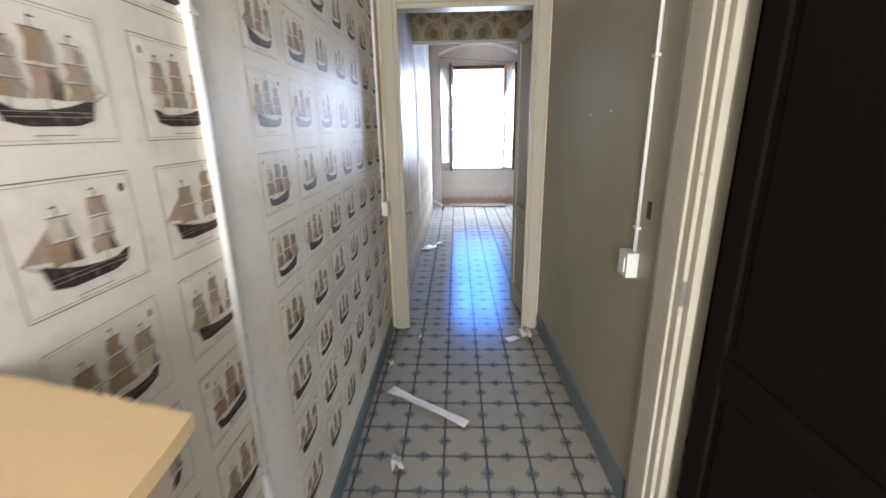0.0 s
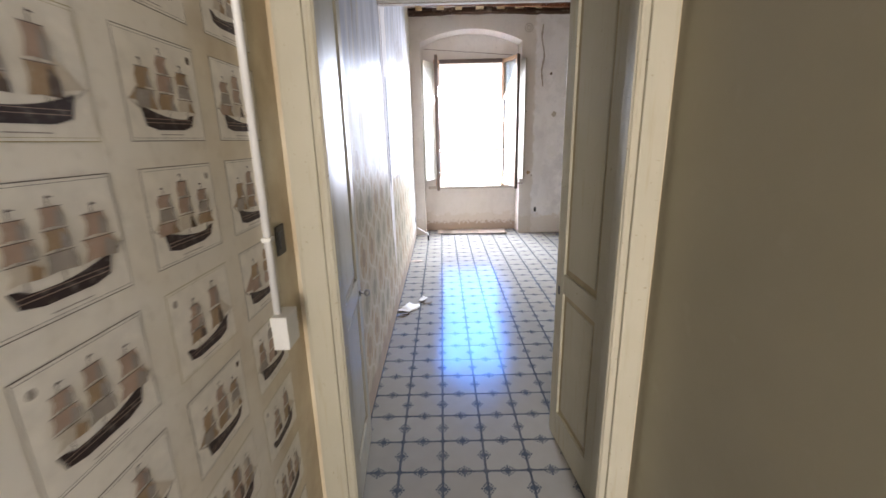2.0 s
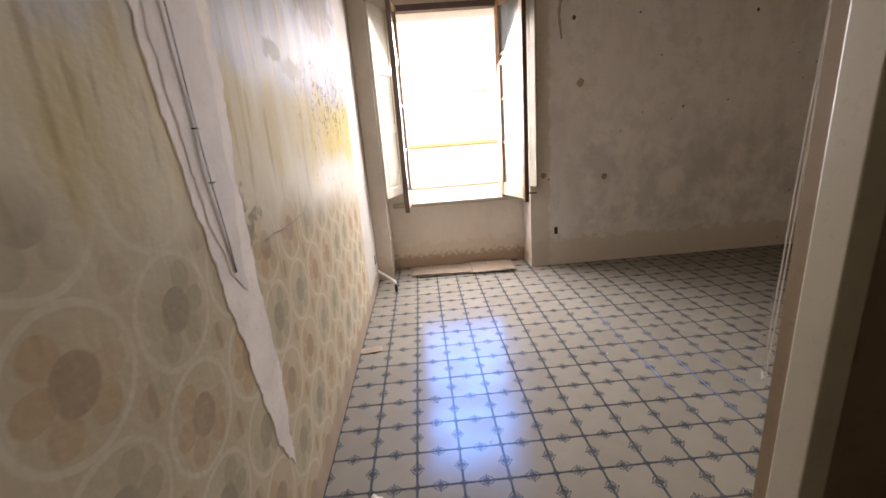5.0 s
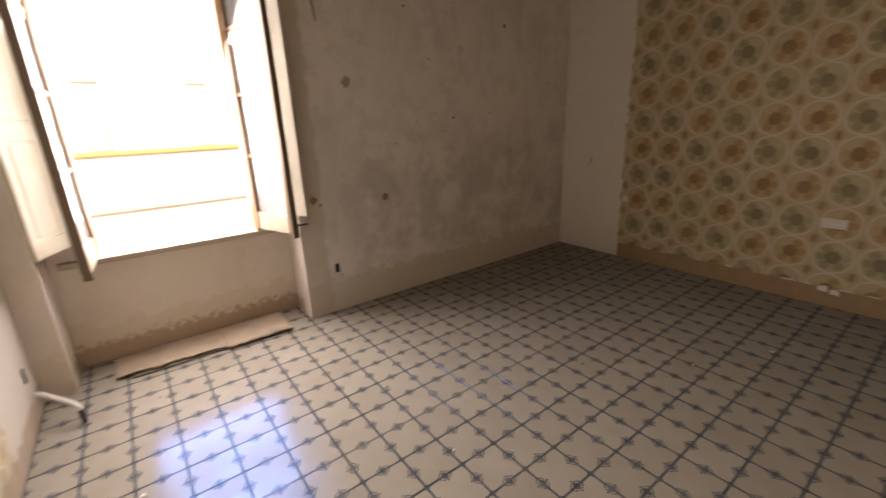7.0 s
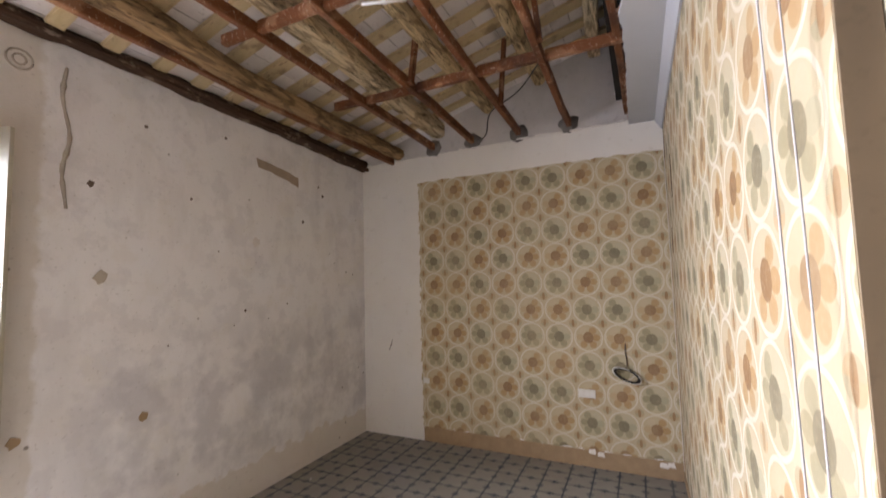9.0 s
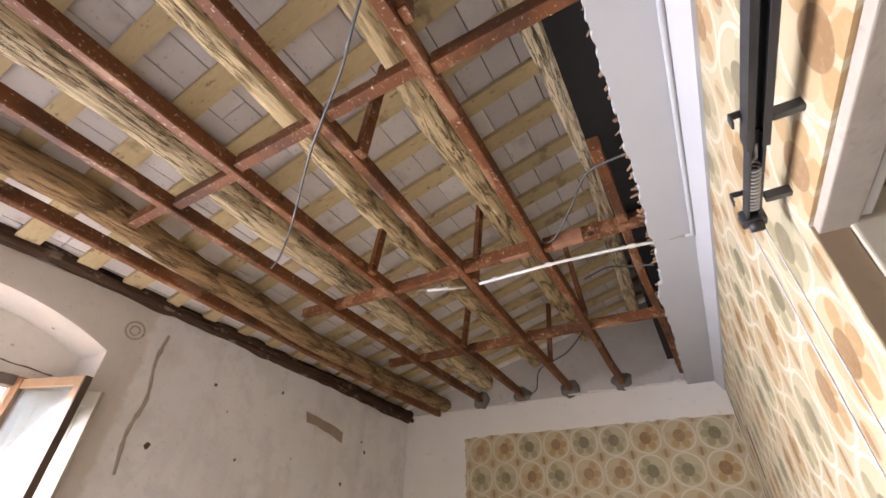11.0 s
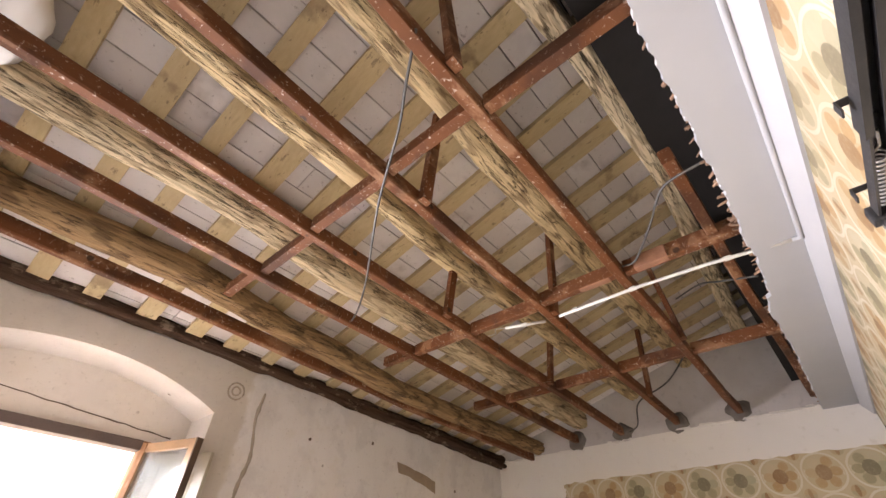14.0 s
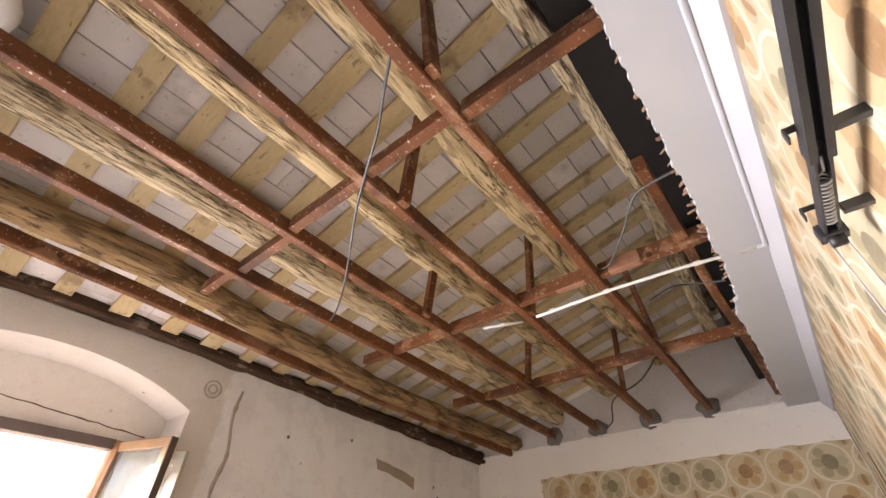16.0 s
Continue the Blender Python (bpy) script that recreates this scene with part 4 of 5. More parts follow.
# cement round the joist ends in the far wall
for _, y in JY[1:]:
    bm = bmesh.new()
    bmesh.ops.create_icosphere(bm, subdivisions=3, radius=1.0)
    for v in bm.verts:
        q = 1 + 0.35 * noise.noise(v.co * 1.9 + Vector((y * 3, 0, 0)))
        v.co = Vector((XE + 0.006 + 0.05 * v.co.x * q, y + 0.10 * v.co.y * q, 3.20 + 0.085 * v.co.z * q))
    for f in bm.faces:
        f.smooth = True
    tagged(part("cement_daub", finish(bm), M["cement"]), "rough grey cement daub round a joist end", "cement", "daubs at the joist ends")
# lumps of old plaster at the side wall's head
for i, (y, z, s) in enumerate(((6.65, 3.39, 0.16), (6.15, 3.47, 0.17), (7.22, 3.24, 0.13), (5.65, 3.60, 0.17))):
    bm = bmesh.new()
    bmesh.ops.create_icosphere(bm, subdivisions=3, radius=1.0)
    for v in bm.verts:
        q = 1 + 0.3 * noise.noise(v.co * 1.6 + Vector((i * 5, 1, 0)))
        v.co = Vector((XW + 0.6 * s * v.co.x * q, y + 1.5 * s * v.co.y * q, z + s * v.co.z * q))
    for f in bm.faces:
        f.smooth = True
    tagged(part("plaster_lump", finish(bm), M["lime"]), "bulging whitewashed plaster at the wall's head", "plaster", "plaster lumps under the roof")

# ---- double door between hall and room ----
def add_panel_leaf(bm, w, h, t, rails, groove, stile=0.085):
    """Stiles and rails with bevelled edges round sunk panels; x from 0 to w, y from 0 to t. Material 1 is the groove round each panel."""
    add_box(bm, (0, 0, 0), (stile, t, h), 0.003)
    add_box(bm, (w - stile, 0, 0), (w, t, h), 0.003)
    for a, b in rails:
        add_box(bm, (stile, 0.001, a), (w - stile, t - 0.001, b), 0.003)
    for (_, a), (b, _) in zip(rails, rails[1:]):
        add_box(bm, (stile - 0.002, t * 0.32, a - 0.002), (w - stile + 0.002, t * 0.68, b + 0.002), 0, 1)
        add_box(bm, (stile + groove, t * 0.2, a + groove), (w - stile - groove, t * 0.8, b - groove), 0.006)


door = structure(empty("door_1", pose(0, 0, 0)), "white painted double door standing open between hall and room", "door")
bm = bmesh.new()
for x0, x1, s0, s1 in ((-0.42, -0.305, 0.012, 0.03), (0.562, 0.674, 0.03, 0.012)):
    add_box(bm, (x0, 2.845, 0), (x1, 2.868, 2.34), 0.004)
    add_box(bm, (x0 + s0, 2.832, 0), (x1 - s1, 2.8465, 2.325), 0.004)
    edge = x1 - 0.018 if x0 < 0 else x0 + 0.004
    add_box(bm, (edge, 2.838, 0), (edge + 0.014, 2.8468, 2.27), 0.004)
add_box(bm, (-0.305, 2.845, 2.24), (0.562, 2.868, 2.34), 0.004)
add_box(bm, (-0.305, 2.833, 2.27), (0.562, 2.8465, 2.325), 0.004)
add_box(bm, (-0.4205, 2.868, 0), (-0.325, 2.985, 2.30), 0.003)
add_box(bm, (0.595, 2.868, 0), (0.6805, 2.985, 2.30), 0.003)
add_box(bm, (-0.325, 2.868, 2.245), (0.595, 2.985, 2.30), 0.003)
part("door_frame", bm, M["trim"], door, "moulded cream-white door frame with chipped paint")
RAILS = ((0, 0.16), (0.78, 0.87), (2.10, 2.20))
for side, m in ((0, pose(-0.335, 2.975, 0.012, 0, 0, 94.0)), (1, pose(0.638, 2.987, 0.012, 0, 0, 95.5))):
    bm = bmesh.new()
    add_panel_leaf(bm, 0.49, 2.205, 0.036, RAILS, 0.028)
    leaf = part("door_leaf", bm, [M["trim"], M["groove"]], door, "tall narrow panelled door leaf, cream paint worn to brown in the grooves")
    leaf.matrix_basis = m
    if side == 0:
        bm = tube([(0.445, -0.001, 0.79), (0.445, -0.022, 0.79)], 0.006)
        add_tube(bm, [(0.445, -0.020, 0.79), (0.445, -0.027, 0.79), (0.445, -0.040, 0.79), (0.445, -0.047, 0.79)], [0.008, 0.0165, 0.0165, 0.009], 14)
        part("knob", finish(bm), M["steel"], leaf, "small round dull metal knob")
        part("rosette", tube([(0.445, 0.0005, 0.79), (0.445, -0.004, 0.79)], 0.014, 14), M["black"], leaf)
    else:
        part("keyhole_plate", box((0.44, 0.034, 0.76), (0.456, 0.039, 0.80), 0.002), M["black"], leaf, "small dark keyhole plate")
    for z in (0.25, 1.1, 1.95):
        yy = 0.036 if side == 0 else 0.0
        part("hinge", tube([(-0.004, yy, z - 0.04), (-0.004, yy, z + 0.04)], 0.006), M["groove"], leaf, "painted barrel hinge")

# door casing of the dark side room
case = structure(empty("door_2", pose(0, 0, 0)), "cream-painted frame of the open doorway to the unlit side room", "door")
bm = bmesh.new()
add_box(bm, (HE - 0.012, 1.05, 0), (HE + 0.003, 1.225, 2.28), 0.005)
add_box(bm, (HE - 0.021, 1.085, 0), (HE - 0.0105, 1.195, 2.26), 0.005)
add_box(bm, (HE - 0.017, 1.204, 0), (HE - 0.0110, 1.216, 2.27), 0.003)
add_box(bm, (HE - 0.022, -0.02, 2.16), (HE + 0.001, 1.05, 2.28), 0.005)
add_box(bm, (HE - 0.022, -0.14, 0), (HE + 0.001, -0.02, 2.28), 0.005)
part("door_frame", bm, M["trim"], case)
bm = bmesh.new()
add_box(bm, (HE + 0.004, 1.028, 0), (0.768, 1.1195, 2.16), 0.003)
part("jamb", bm, M["trim"], case, "rebated white jamb with yellowed edges")
part("strike_plate", box((HE - 0.012, 1.0465, 0.98), (HE + 0.0, 1.0495, 1.06), 0.001), M["steel"], case)
# closed leaf added to blacken the doorway and stop lamp light
bm = bmesh.new()
add_panel_leaf(bm, 1.05, 2.14, 0.036, RAILS, 0.03)
leaf = part("door_leaf", bm, [M["dark_room"], M["dark_room"]], case, "nearly black leaf added to stand for the unlit doorway")
leaf.matrix_basis = pose(0.845, -0.02, 0.008, 0, 0, 90)

# white frame with a louvred panel over the closet's opening
frame_c = structure(empty("door_3", pose(0, 0, 0)), "white closet frame with a louvred panel above its opening", "door")
bm = bmesh.new()
add_box(bm, (XP - 0.012, 4.76, 0), (XP + 0.056, 4.849, 2.455), 0.004)
add_box(bm, (XP - 0.004, 3.35, 0), (XP + 0.056, 3.42, 2.455), 0.004)
add_box(bm, (XP - 0.004, 3.42, 2.395), (XP + 0.056, 4.76, 2.455), 0.004)
add_box(bm, (XP - 0.004, 3.42, 1.96), (XP + 0.056, 4.76, 2.01), 0.004)
part("door_frame", bm, M["shutter"], frame_c, "glossy white painted frame")
bm = bmesh.new()
for a, b, c, d in ((4.715, 4.76, 2.01, 2.395), (3.42, 3.46, 2.01, 2.395), (3.46, 4.715, 2.01, 2.05), (3.46, 4.715, 2.355, 2.395)):
    add_box(bm, (XP + 0.015, a, c), (XP + 0.045, b, d), 0.002)
part("louvre_frame", bm, M["shutter"], frame_c)
for i in range(9):
    z = 2.068 + 0.034 * i
    part("slat", prism([(XP + 0.014, z - 0.012), (XP + 0.046, z + 0.012), (XP + 0.046, z + 0.019), (XP + 0.014, z - 0.005)], "y", 3.461, 4.714), M["shutter"], frame_c)

# ---- window ----
win = structure(empty("window_1", pose(0, 0, 0)), "tall casement window standing open, with panelled inner shutters", "window")
bm = bmesh.new()
add_box(bm, (WL - 0.002, 8.40, WB), (WL + 0.05, 8.50, WT), 0.004)
add_box(bm, (WR - 0.05, 8.40, WB), (WR + 0.002, 8.50, WT), 0.004)
part("window_frame", bm, M["window_wood"], win, "weathered orange-brown wooden window jambs")
# head darker than the jambs: its backlit shade is put into the colour
part("window_head", box((WL + 0.05, 8.40, WT - 0.055), (WR - 0.05, 8.50, WT + 0.002), 0.004), M["frame_wood"], win, "weathered head of the window frame in darker, shaded wood")
part("window_sill", box((NL + 0.05, 8.385, WB - 0.035), (NR - 0.02, 8.62, WB + 0.004), 0.008), M["sill"], win, "worn plaster and wood sill")


def casement(name, m, flip):
    """A glazed leaf with four panes and a low wooden panel, hinged at x = 0."""
    w, h, t, s = 0.47, 1.87, 0.036, 0.045
    bm = bmesh.new()
    add_box(bm, (0, 0, 0), (s, t, h), 0.003)
    add_box(bm, (w - s, 0, 0), (w, t, h), 0.003)
    cuts = (0, 0.13, 0.55, 0.97, 1.39, h)
    for z in cuts[2:-1]:
        add_box(bm, (s, 0.006, z - 0.012), (w - s, t - 0.006, z + 0.012), 0.002)
    add_box(bm, (s, 0.001, h - 0.05), (w - s, t - 0.001, h), 0.003)
    leaf = part(name, bm, M["leaf_paint"], win, "glazed window leaf in worn tan paint")
    leaf.matrix_basis = m
    part("bottom_rail", box((s, 0.001, 0), (w - s, t - 0.001, cuts[1]), 0.003), M["shutter"], leaf, "cream-painted bottom rail")
    for a, b in zip(cuts[1:], cuts[2:]):
        p = part("pane", box((s - 0.004, t * 0.42, a + 0.008), (w - s + 0.004, t * 0.56, b - 0.008)), M["glass"], leaf, "dusty window pane")
        p.visible_shadow = False
    part("edge_strip", box((w + 0.0005, -0.004, -0.03), (w + 0.012, t + 0.004, h), 0.003), M["edge_brown"], leaf, "worn brown closing edge")
    part("bolt", tube([(w - 0.02, -0.008, 0.02), (w - 0.02, -0.008, 0.5)], 0.004), M["steel"], leaf, "thin iron window bolt")
    for y0 in (-0.0045, t + 0.0005):
        part("hinge_stile", box((0.001, y0, 0.001), (s + 0.012, y0 + 0.004, h), 0.001), M["window_wood"], leaf, "orange-brown hinge stile")
    return leaf


def shutter(m):
    w, h, t = 0.40, 1.72, 0.026
    bm = bmesh.new()
    add_panel_leaf(bm, w, h, t, ((0, 0.09), (0.62, 0.70), (1.14, 1.22), (h - 0.08, h)), 0.02, 0.06)
    s = part("shutter", bm, [M["shutter"], M["shutter"]], win, "cream-painted panelled inner shutter folded back")
    s.matrix_basis = m
    part("hinge", tube([(0.0, 0.0, 0.3), (0.0, 0.0, 0.38)], 0.006), M["steel"], s)
    part("hinge", tube([(0.0, 0.0, 1.3), (0.0, 0.0, 1.38)], 0.006), M["steel"], s)
    return s


def turned(x, y, z, tx, ty):
    """A pose at (x, y, z) whose x axis points to (tx, ty)."""
    return pose(x, y, z, 0, 0, math.degrees(math.atan2(ty - y, tx - x)))


casement("casement", turned(WR - 0.05, 8.42, 0.755, 1.125, 7.98), True)
casement("casement", turned(WL + 0.05, 8.40, 0.755, -0.046, 7.93), False)
shutter(turned(1.075, 8.385, 0.86, 1.25, 8.045))
shutter(turned(-0.085, 8.385, 0.86, -0.235, 8.02))
part("latch", box((NL + 0.012, 8.07, 1.20), (NL + 0.03, 8.105, 1.30), 0.004), M["black"], win, "black iron shutter latch on the wall's edge")
part("stay_bar", tube([(1.14, 8.06, 0.80), (1.26, 8.04, 0.80)], 0.008), M["frame_wood"], win, "short iron stay under the shutter")

# ---- outside ----
structure(part("ground", box((-400, 9.0, -3.9), (400, 800, -3.8)), M["street"]), "pale sunlit street and land to the horizon", "ground")
structure(part("ground_back", box((-400, -800, -3.9), (400, 9.0, -3.8)), M["street"]), "pale ground around the house", "ground")
bm = bmesh.new()
add_box(bm, (-0.7, -3.1, -3.8), (4.7, 8.66, -0.02))
structure(part("lower_storey", bm, M["facade"]), "white rendered lower storey of the house", "wall")
terrace = tagged(empty("terrace_house", pose(0, 0, 0)), "low white house with a walled roof terrace across the street", "house")
part("wall", box((-14, 14.0, -3.8), (18, 24, 0.20)), M["facade"], terrace, "sunlit white rendered wall")
part("plinth", box((-14, 13.95, 0.20), (18, 14.3, 0.36), 0.02), M["facade"], terrace)
part("coping", box((-14, 13.96, 1.14), (18, 14.28, 1.20), 0.02), M["yellow"], terrace, "ochre-yellow coping on the parapet")
part("parapet", box((-14, 14.0, 0.36), (18, 14.2, 1.14), 0.01), M["facade"], terrace, "solid white parapet")
# assumed house, kept tall so its pale wall covers the blue sky
house = tagged(empty("far_house", pose(0, 0, 0)), "tall pale house with shuttered windows farther off", "house")
part("wall", box((-20, 34, -3.8), (24, 44, 9.0)), M["facade"], house)
part("roof", box((-20.4, 33.6, 9.0), (24.4, 44.4, 9.3), 0.05), M["cardboard"], house)
for zz in (0.6, 4.0):
    for xx in range(-16, 24, 5):
        w = part("window", box((xx, 33.92, zz), (xx + 1.1, 34.02, zz + 1.9), 0.02), M["dark_pane"], house)

# ---- hall things ----
def switch_box(m, w, h, d, mat, label, rocker=True):
    s = tagged(empty("switch_box", m), label, "switch")
    part("housing", box((-d, -w / 2, -h / 2), (0.0, w / 2, h / 2), 0.004), mat, s)
    if rocker:
        part("rocker", box((-d - 0.004, -w * 0.28, -h * 0.3), (-d + 0.001, w * 0.28, h * 0.3), 0.002), mat, s)
    return s


def conduit(pts, r, label, mat="pvc", clips=()):
    c = tagged(part("conduit", tube(pts, r, 10), M[mat]), label, "conduit")
    for p in clips:
        part("clip", box((p[0] - 0.014, p[1] - 0.016, p[2] - 0.006), (p[0] + 0.014, p[1] + 0.016, p[2] + 0.006), 0.003), M["pvc"], c)
    return c


conduit([(HW + 0.010, 0.745, 2.95), (HW + 0.010, 0.742, 1.5), (HW + 0.011, 0.735, 0.66)], 0.0095, "thin cream plastic conduit up the ship wallpaper", clips=((HW + 0.009, 0.744, 1.72), (HW + 0.009, 0.735, 0.68)))
conduit([(HW + 0.013, 0.737, 0.665), (HW + 0.013, 0.737, 0.0)], 0.013, "thicker white plastic conduit down to the floor")
conduit([(HW + 0.010, 2.66, 2.95), (HW + 0.010, 2.665, 1.03)], 0.010, "white plastic conduit down to a switch box", clips=((HW + 0.009, 2.664, 1.24),))
switch_box(pose(HW, 2.675, 0.985, 0, 0, 180), 0.082, 0.095, 0.045, M["switch_white"], "white surface-mounted light switch on ship wallpaper", False)
switch_box(pose(HW, 2.765, 1.215, 0, 0, 180), 0.06, 0.085, 0.006, M["black"], "open black socket box without its cover")
conduit([(HE - 0.011, 1.40, 2.95), (HE - 0.011, 1.395, 1.6), (HE - 0.011, 1.392, 1.05)], 0.007, "thin grey-white conduit on the grey hall wall", clips=((HE - 0.008, 1.396, 1.72), (HE - 0.008, 1.393, 1.14)))
switch_box(pose(HE, 1.408, 1.0), 0.082, 0.095, 0.045, M["switch_white"], "white surface-mounted light switch on grey paint")
switch_box(pose(HE, 1.335, 1.215), 0.03, 0.06, 0.005, M["black"], "small dark empty socket hole in the wall", False)
for y, z in ((2.0, 1.55), (1.75, 1.56)):
    hx = 0.745 - 0.0326 * (y - 1.12)
    tagged(part("wall_nail", tube([(hx + 0.006, y, z), (hx - 0.008, y, z + 0.002)], 0.0035, 6), M["switch_white"]), "small painted-over nail in the grey wall", "nail", "nails in the hall wall")

# old cabinet close by the hall's start
cab = tagged(empty("cabinet", pose(0, 0, 0)), "tall narrow cabinet with a pale worn chipboard top", "cabinet")
A, B, C, D = (-0.172, 0.205), (-0.437, 0.272), (-0.437, -0.42), (-0.105, -0.42)
bm = bmesh.new()
edge = [D, A, B, C]
pts = []
rng = random.Random(3)
for p, q in zip(edge, edge[1:] + edge[:1]):
    for i in range(14):
        t = i / 14
        n = rng.uniform(-0.0016, 0.0016) if i else 0
        pts.append((p[0] + (q[0] - p[0]) * t + n, p[1] + (q[1] - p[1]) * t + n))
pts = [(min(max(p[0], -0.438), 0), p[1]) for p in pts]
add_prism(bm, pts, "z", 1.238, 1.254)
part("top", finish(bm), M["box_top"], cab, "pale yellowish chipboard top with a ragged edge")
part("body", prism([(-0.125, -0.40), (-0.188, 0.185), (-0.434, 0.245), (-0.434, -0.40)], "z", 0.0, 1.238), M["cardboard"], cab)

# paper scraps on the floors
def scrap(name, x, y, w, d, seed, lift, label, mat="scrap", spin=None):
    rng = random.Random(seed)
    bm = bmesh.new()
    n, k = 9, 5
    grid = []
    for i in range(n + 1):
        row = []
        for j in range(k + 1):
            u, v = i / n - 0.5, j / k - 0.5
            wob = 1 + 0.35 * noise.noise((u * 4, seed * 1.7, v * 3))
            z = 0.0025 + lift * max(0, 0.45 + noise.noise((u * 3.1, v * 2.3, seed * 2.9)))
            row.append(bm.verts.new((u * w, v * d * wob + 0.2 * d * noise.noise((u * 5, 0, seed)), z)))
        grid.append(row)
    for i in range(n):
        for j in range(k):
            bm.faces.new((grid[i][j], grid[i + 1][j], grid[i + 1][j + 1], grid[i][j + 1])).smooth = True
    r = bmesh.ops.extrude_face_region(bm, geom=bm.faces[:])
    for v in r["geom"]:
        if isinstance(v, bmesh.types.BMVert):
            v.co.z += 0.0015
    ob = part(name, finish(bm), M[mat])
    ob.matrix_basis = pose(x, y, 0.0, 0, 0, rng.uniform(0, 180) if spin is None else spin)
    return tagged(ob, label, "scrap", "scraps on the floor")


scrap("paper_scrap", -0.11, 1.88, 0.54, 0.055, 1, 0.012, "long torn strip of wallpaper on the floor tiles", spin=-33)
scrap("paper_scrap", -0.216, 1.45, 0.055, 0.06, 2, 0.05, "crumpled white scrap of paper", spin=20)
scrap("paper_scrap", 0.575, 2.74, 0.07, 0.13, 3, 0.03, "torn white paper lying by the door frame", spin=10)
scrap("paper_scrap", 0.47, 2.66, 0.09, 0.06, 4, 0.008, "small flat white paper scrap", spin=30)
scrap("paper_scrap", -0.37, 2.31, 0.06, 0.035, 5, 0.02, "small white paper scrap by the skirting")
scrap("paper_scrap", -0.21, 2.68, 0.02, 0.02, 6, 0.02, "tiny white plaster crumb")
scrap("paper_scrap", -0.30, 5.12, 0.20, 0.13, 7, 0.02, "torn piece of wallpaper under the stained wall", spin=60)
scrap("paper_scrap", -0.18, 5.32, 0.10, 0.05, 8, 0.02, "curled white paper shred", spin=70)
scrap("paper_scrap", -0.34, 4.97, 0.10, 0.03, 9, 0.015, "dark splinter beside the torn paper", "edge_brown", 15)
scrap("paper_scrap", -0.14, 5.22, 0.08, 0.018, 10, 0.015, "small brown splinter of wood", "edge_brown", 20)
scrap("paper_scrap", -0.33, 6.62, 0.16, 0.07, 11, 0.006, "brownish damp paper shred at the wall's foot", "cardboard", 10)
rng = random.Random(77)
for i in range(26):
    x, y = rng.uniform(0.0, 4.1), rng.uniform(5.1, 7.9)
    bm = bmesh.new()
    bmesh.ops.create_icosphere(bm, subdivisions=1, radius=rng.uniform(0.004, 0.010))
    for v in bm.verts:
        v.co = Vector((v.co.x * rng.uniform(0.7, 1.6), v.co.y * rng.uniform(0.7, 1.3), v.co.z * 0.6 + 0.003))
    ob = part("debris_crumb", bm, M["edge_brown" if i % 3 else "scrap"])
    ob.matrix_basis = pose(x, y, 0.001)
    tagged(ob, "small dark crumb of debris on the floor" if i % 3 else "small white plaster crumb on the floor", "debris", "crumbs on the room floor")

# ---- room things: side wall ----
def ragged(points, seed, amp=0.014, step=0.035):
    """A closed outline with torn edges."""
    rng = random.Random(seed)
    out = []
    for p, q in zip(points, points[1:] + points[:1]):
        n = max(2, int((Vector(q) - Vector(p)).length / step))
        for i in range(n):
            t = i / n
            y, z = p[0] + (q[0] - p[0]) * t, p[1] + (q[1] - p[1]) * t
            wide = 2.2 * amp * noise.noise((y * 9, z * 9, seed))
            out.append((y + wide + rng.uniform(-amp, amp) * 0.6, z + rng.uniform(-amp, amp) * 0.6))
    return out


bm = bmesh.new()
add_prism(bm, ragged([(4.86, 2.75), (4.88, 1.75), (4.95, 1.33), (5.03, 0.95), (5.12, 0.52), (5.20, 0.36), (5.24, 0.62), (5.215, 0.95), (5.20, 1.28), (5.24, 1.7), (5.20, 2.75)], 12, 0.011, 0.02), "x", XW - 0.002, XW + 0.002)
tagged(part("torn_plaster", finish(bm), M["torn"]), "long pinkish strip where paper was torn off the plaster", "plaster")
bm = bmesh.new()
add_prism(bm, ragged([(4.94, 2.6), (4.93, 1.7), (4.98, 1.36), (5.05, 1.12), (5.12, 1.05), (5.16, 1.3), (5.17, 1.7), (5.13, 2.6)], 13, 0.009, 0.02), "x", XW + 0.001, XW + 0.0035)
tagged(part("cement_strip", finish(bm), M["torn_grey"]), "grey cement filling of an old cable chase", "plaster")
tagged(part("cable", tube(curve_points([(XW + 0.008, 5.00, 1.95), (XW + 0.0085, 5.015, 1.72), (XW + 0.007, 5.03, 1.52), (XW + 0.0085, 5.036, 1.4), (XW + 0.007, 5.06, 1.25), (XW + 0.0055, 5.075, 1.12)]), 0.0019, 6), M["cable_grey"]), "thin dark cable lying in the wall's chase", "cable")
for i, (y, z) in enumerate(((5.012, 1.50), (5.034, 1.37))):
    tagged(part("wire_stub", tube([(XW, y, z), (XW + 0.010, y + 0.006, z - 0.002), (XW + 0.013, y + 0.016, z - 0.001)], 0.0022, 6), M["black"]), "short cut wire end sticking out of the wall", "wire", "wire ends in the wall")
pts = [(XW + 0.006 + 0.002 * math.sin(i * 1.3), 5.33 + 0.0185 * i, 1.148 + 0.002 * math.cos(i * 1.3) + 0.006 * math.sin(i * 0.35)) for i in range(29)]
tagged(part("twisted_wire", tube(pts, 0.0016, 6), M["grey_lime"]), "twisted pair of pale wire hanging from the wall", "wire")
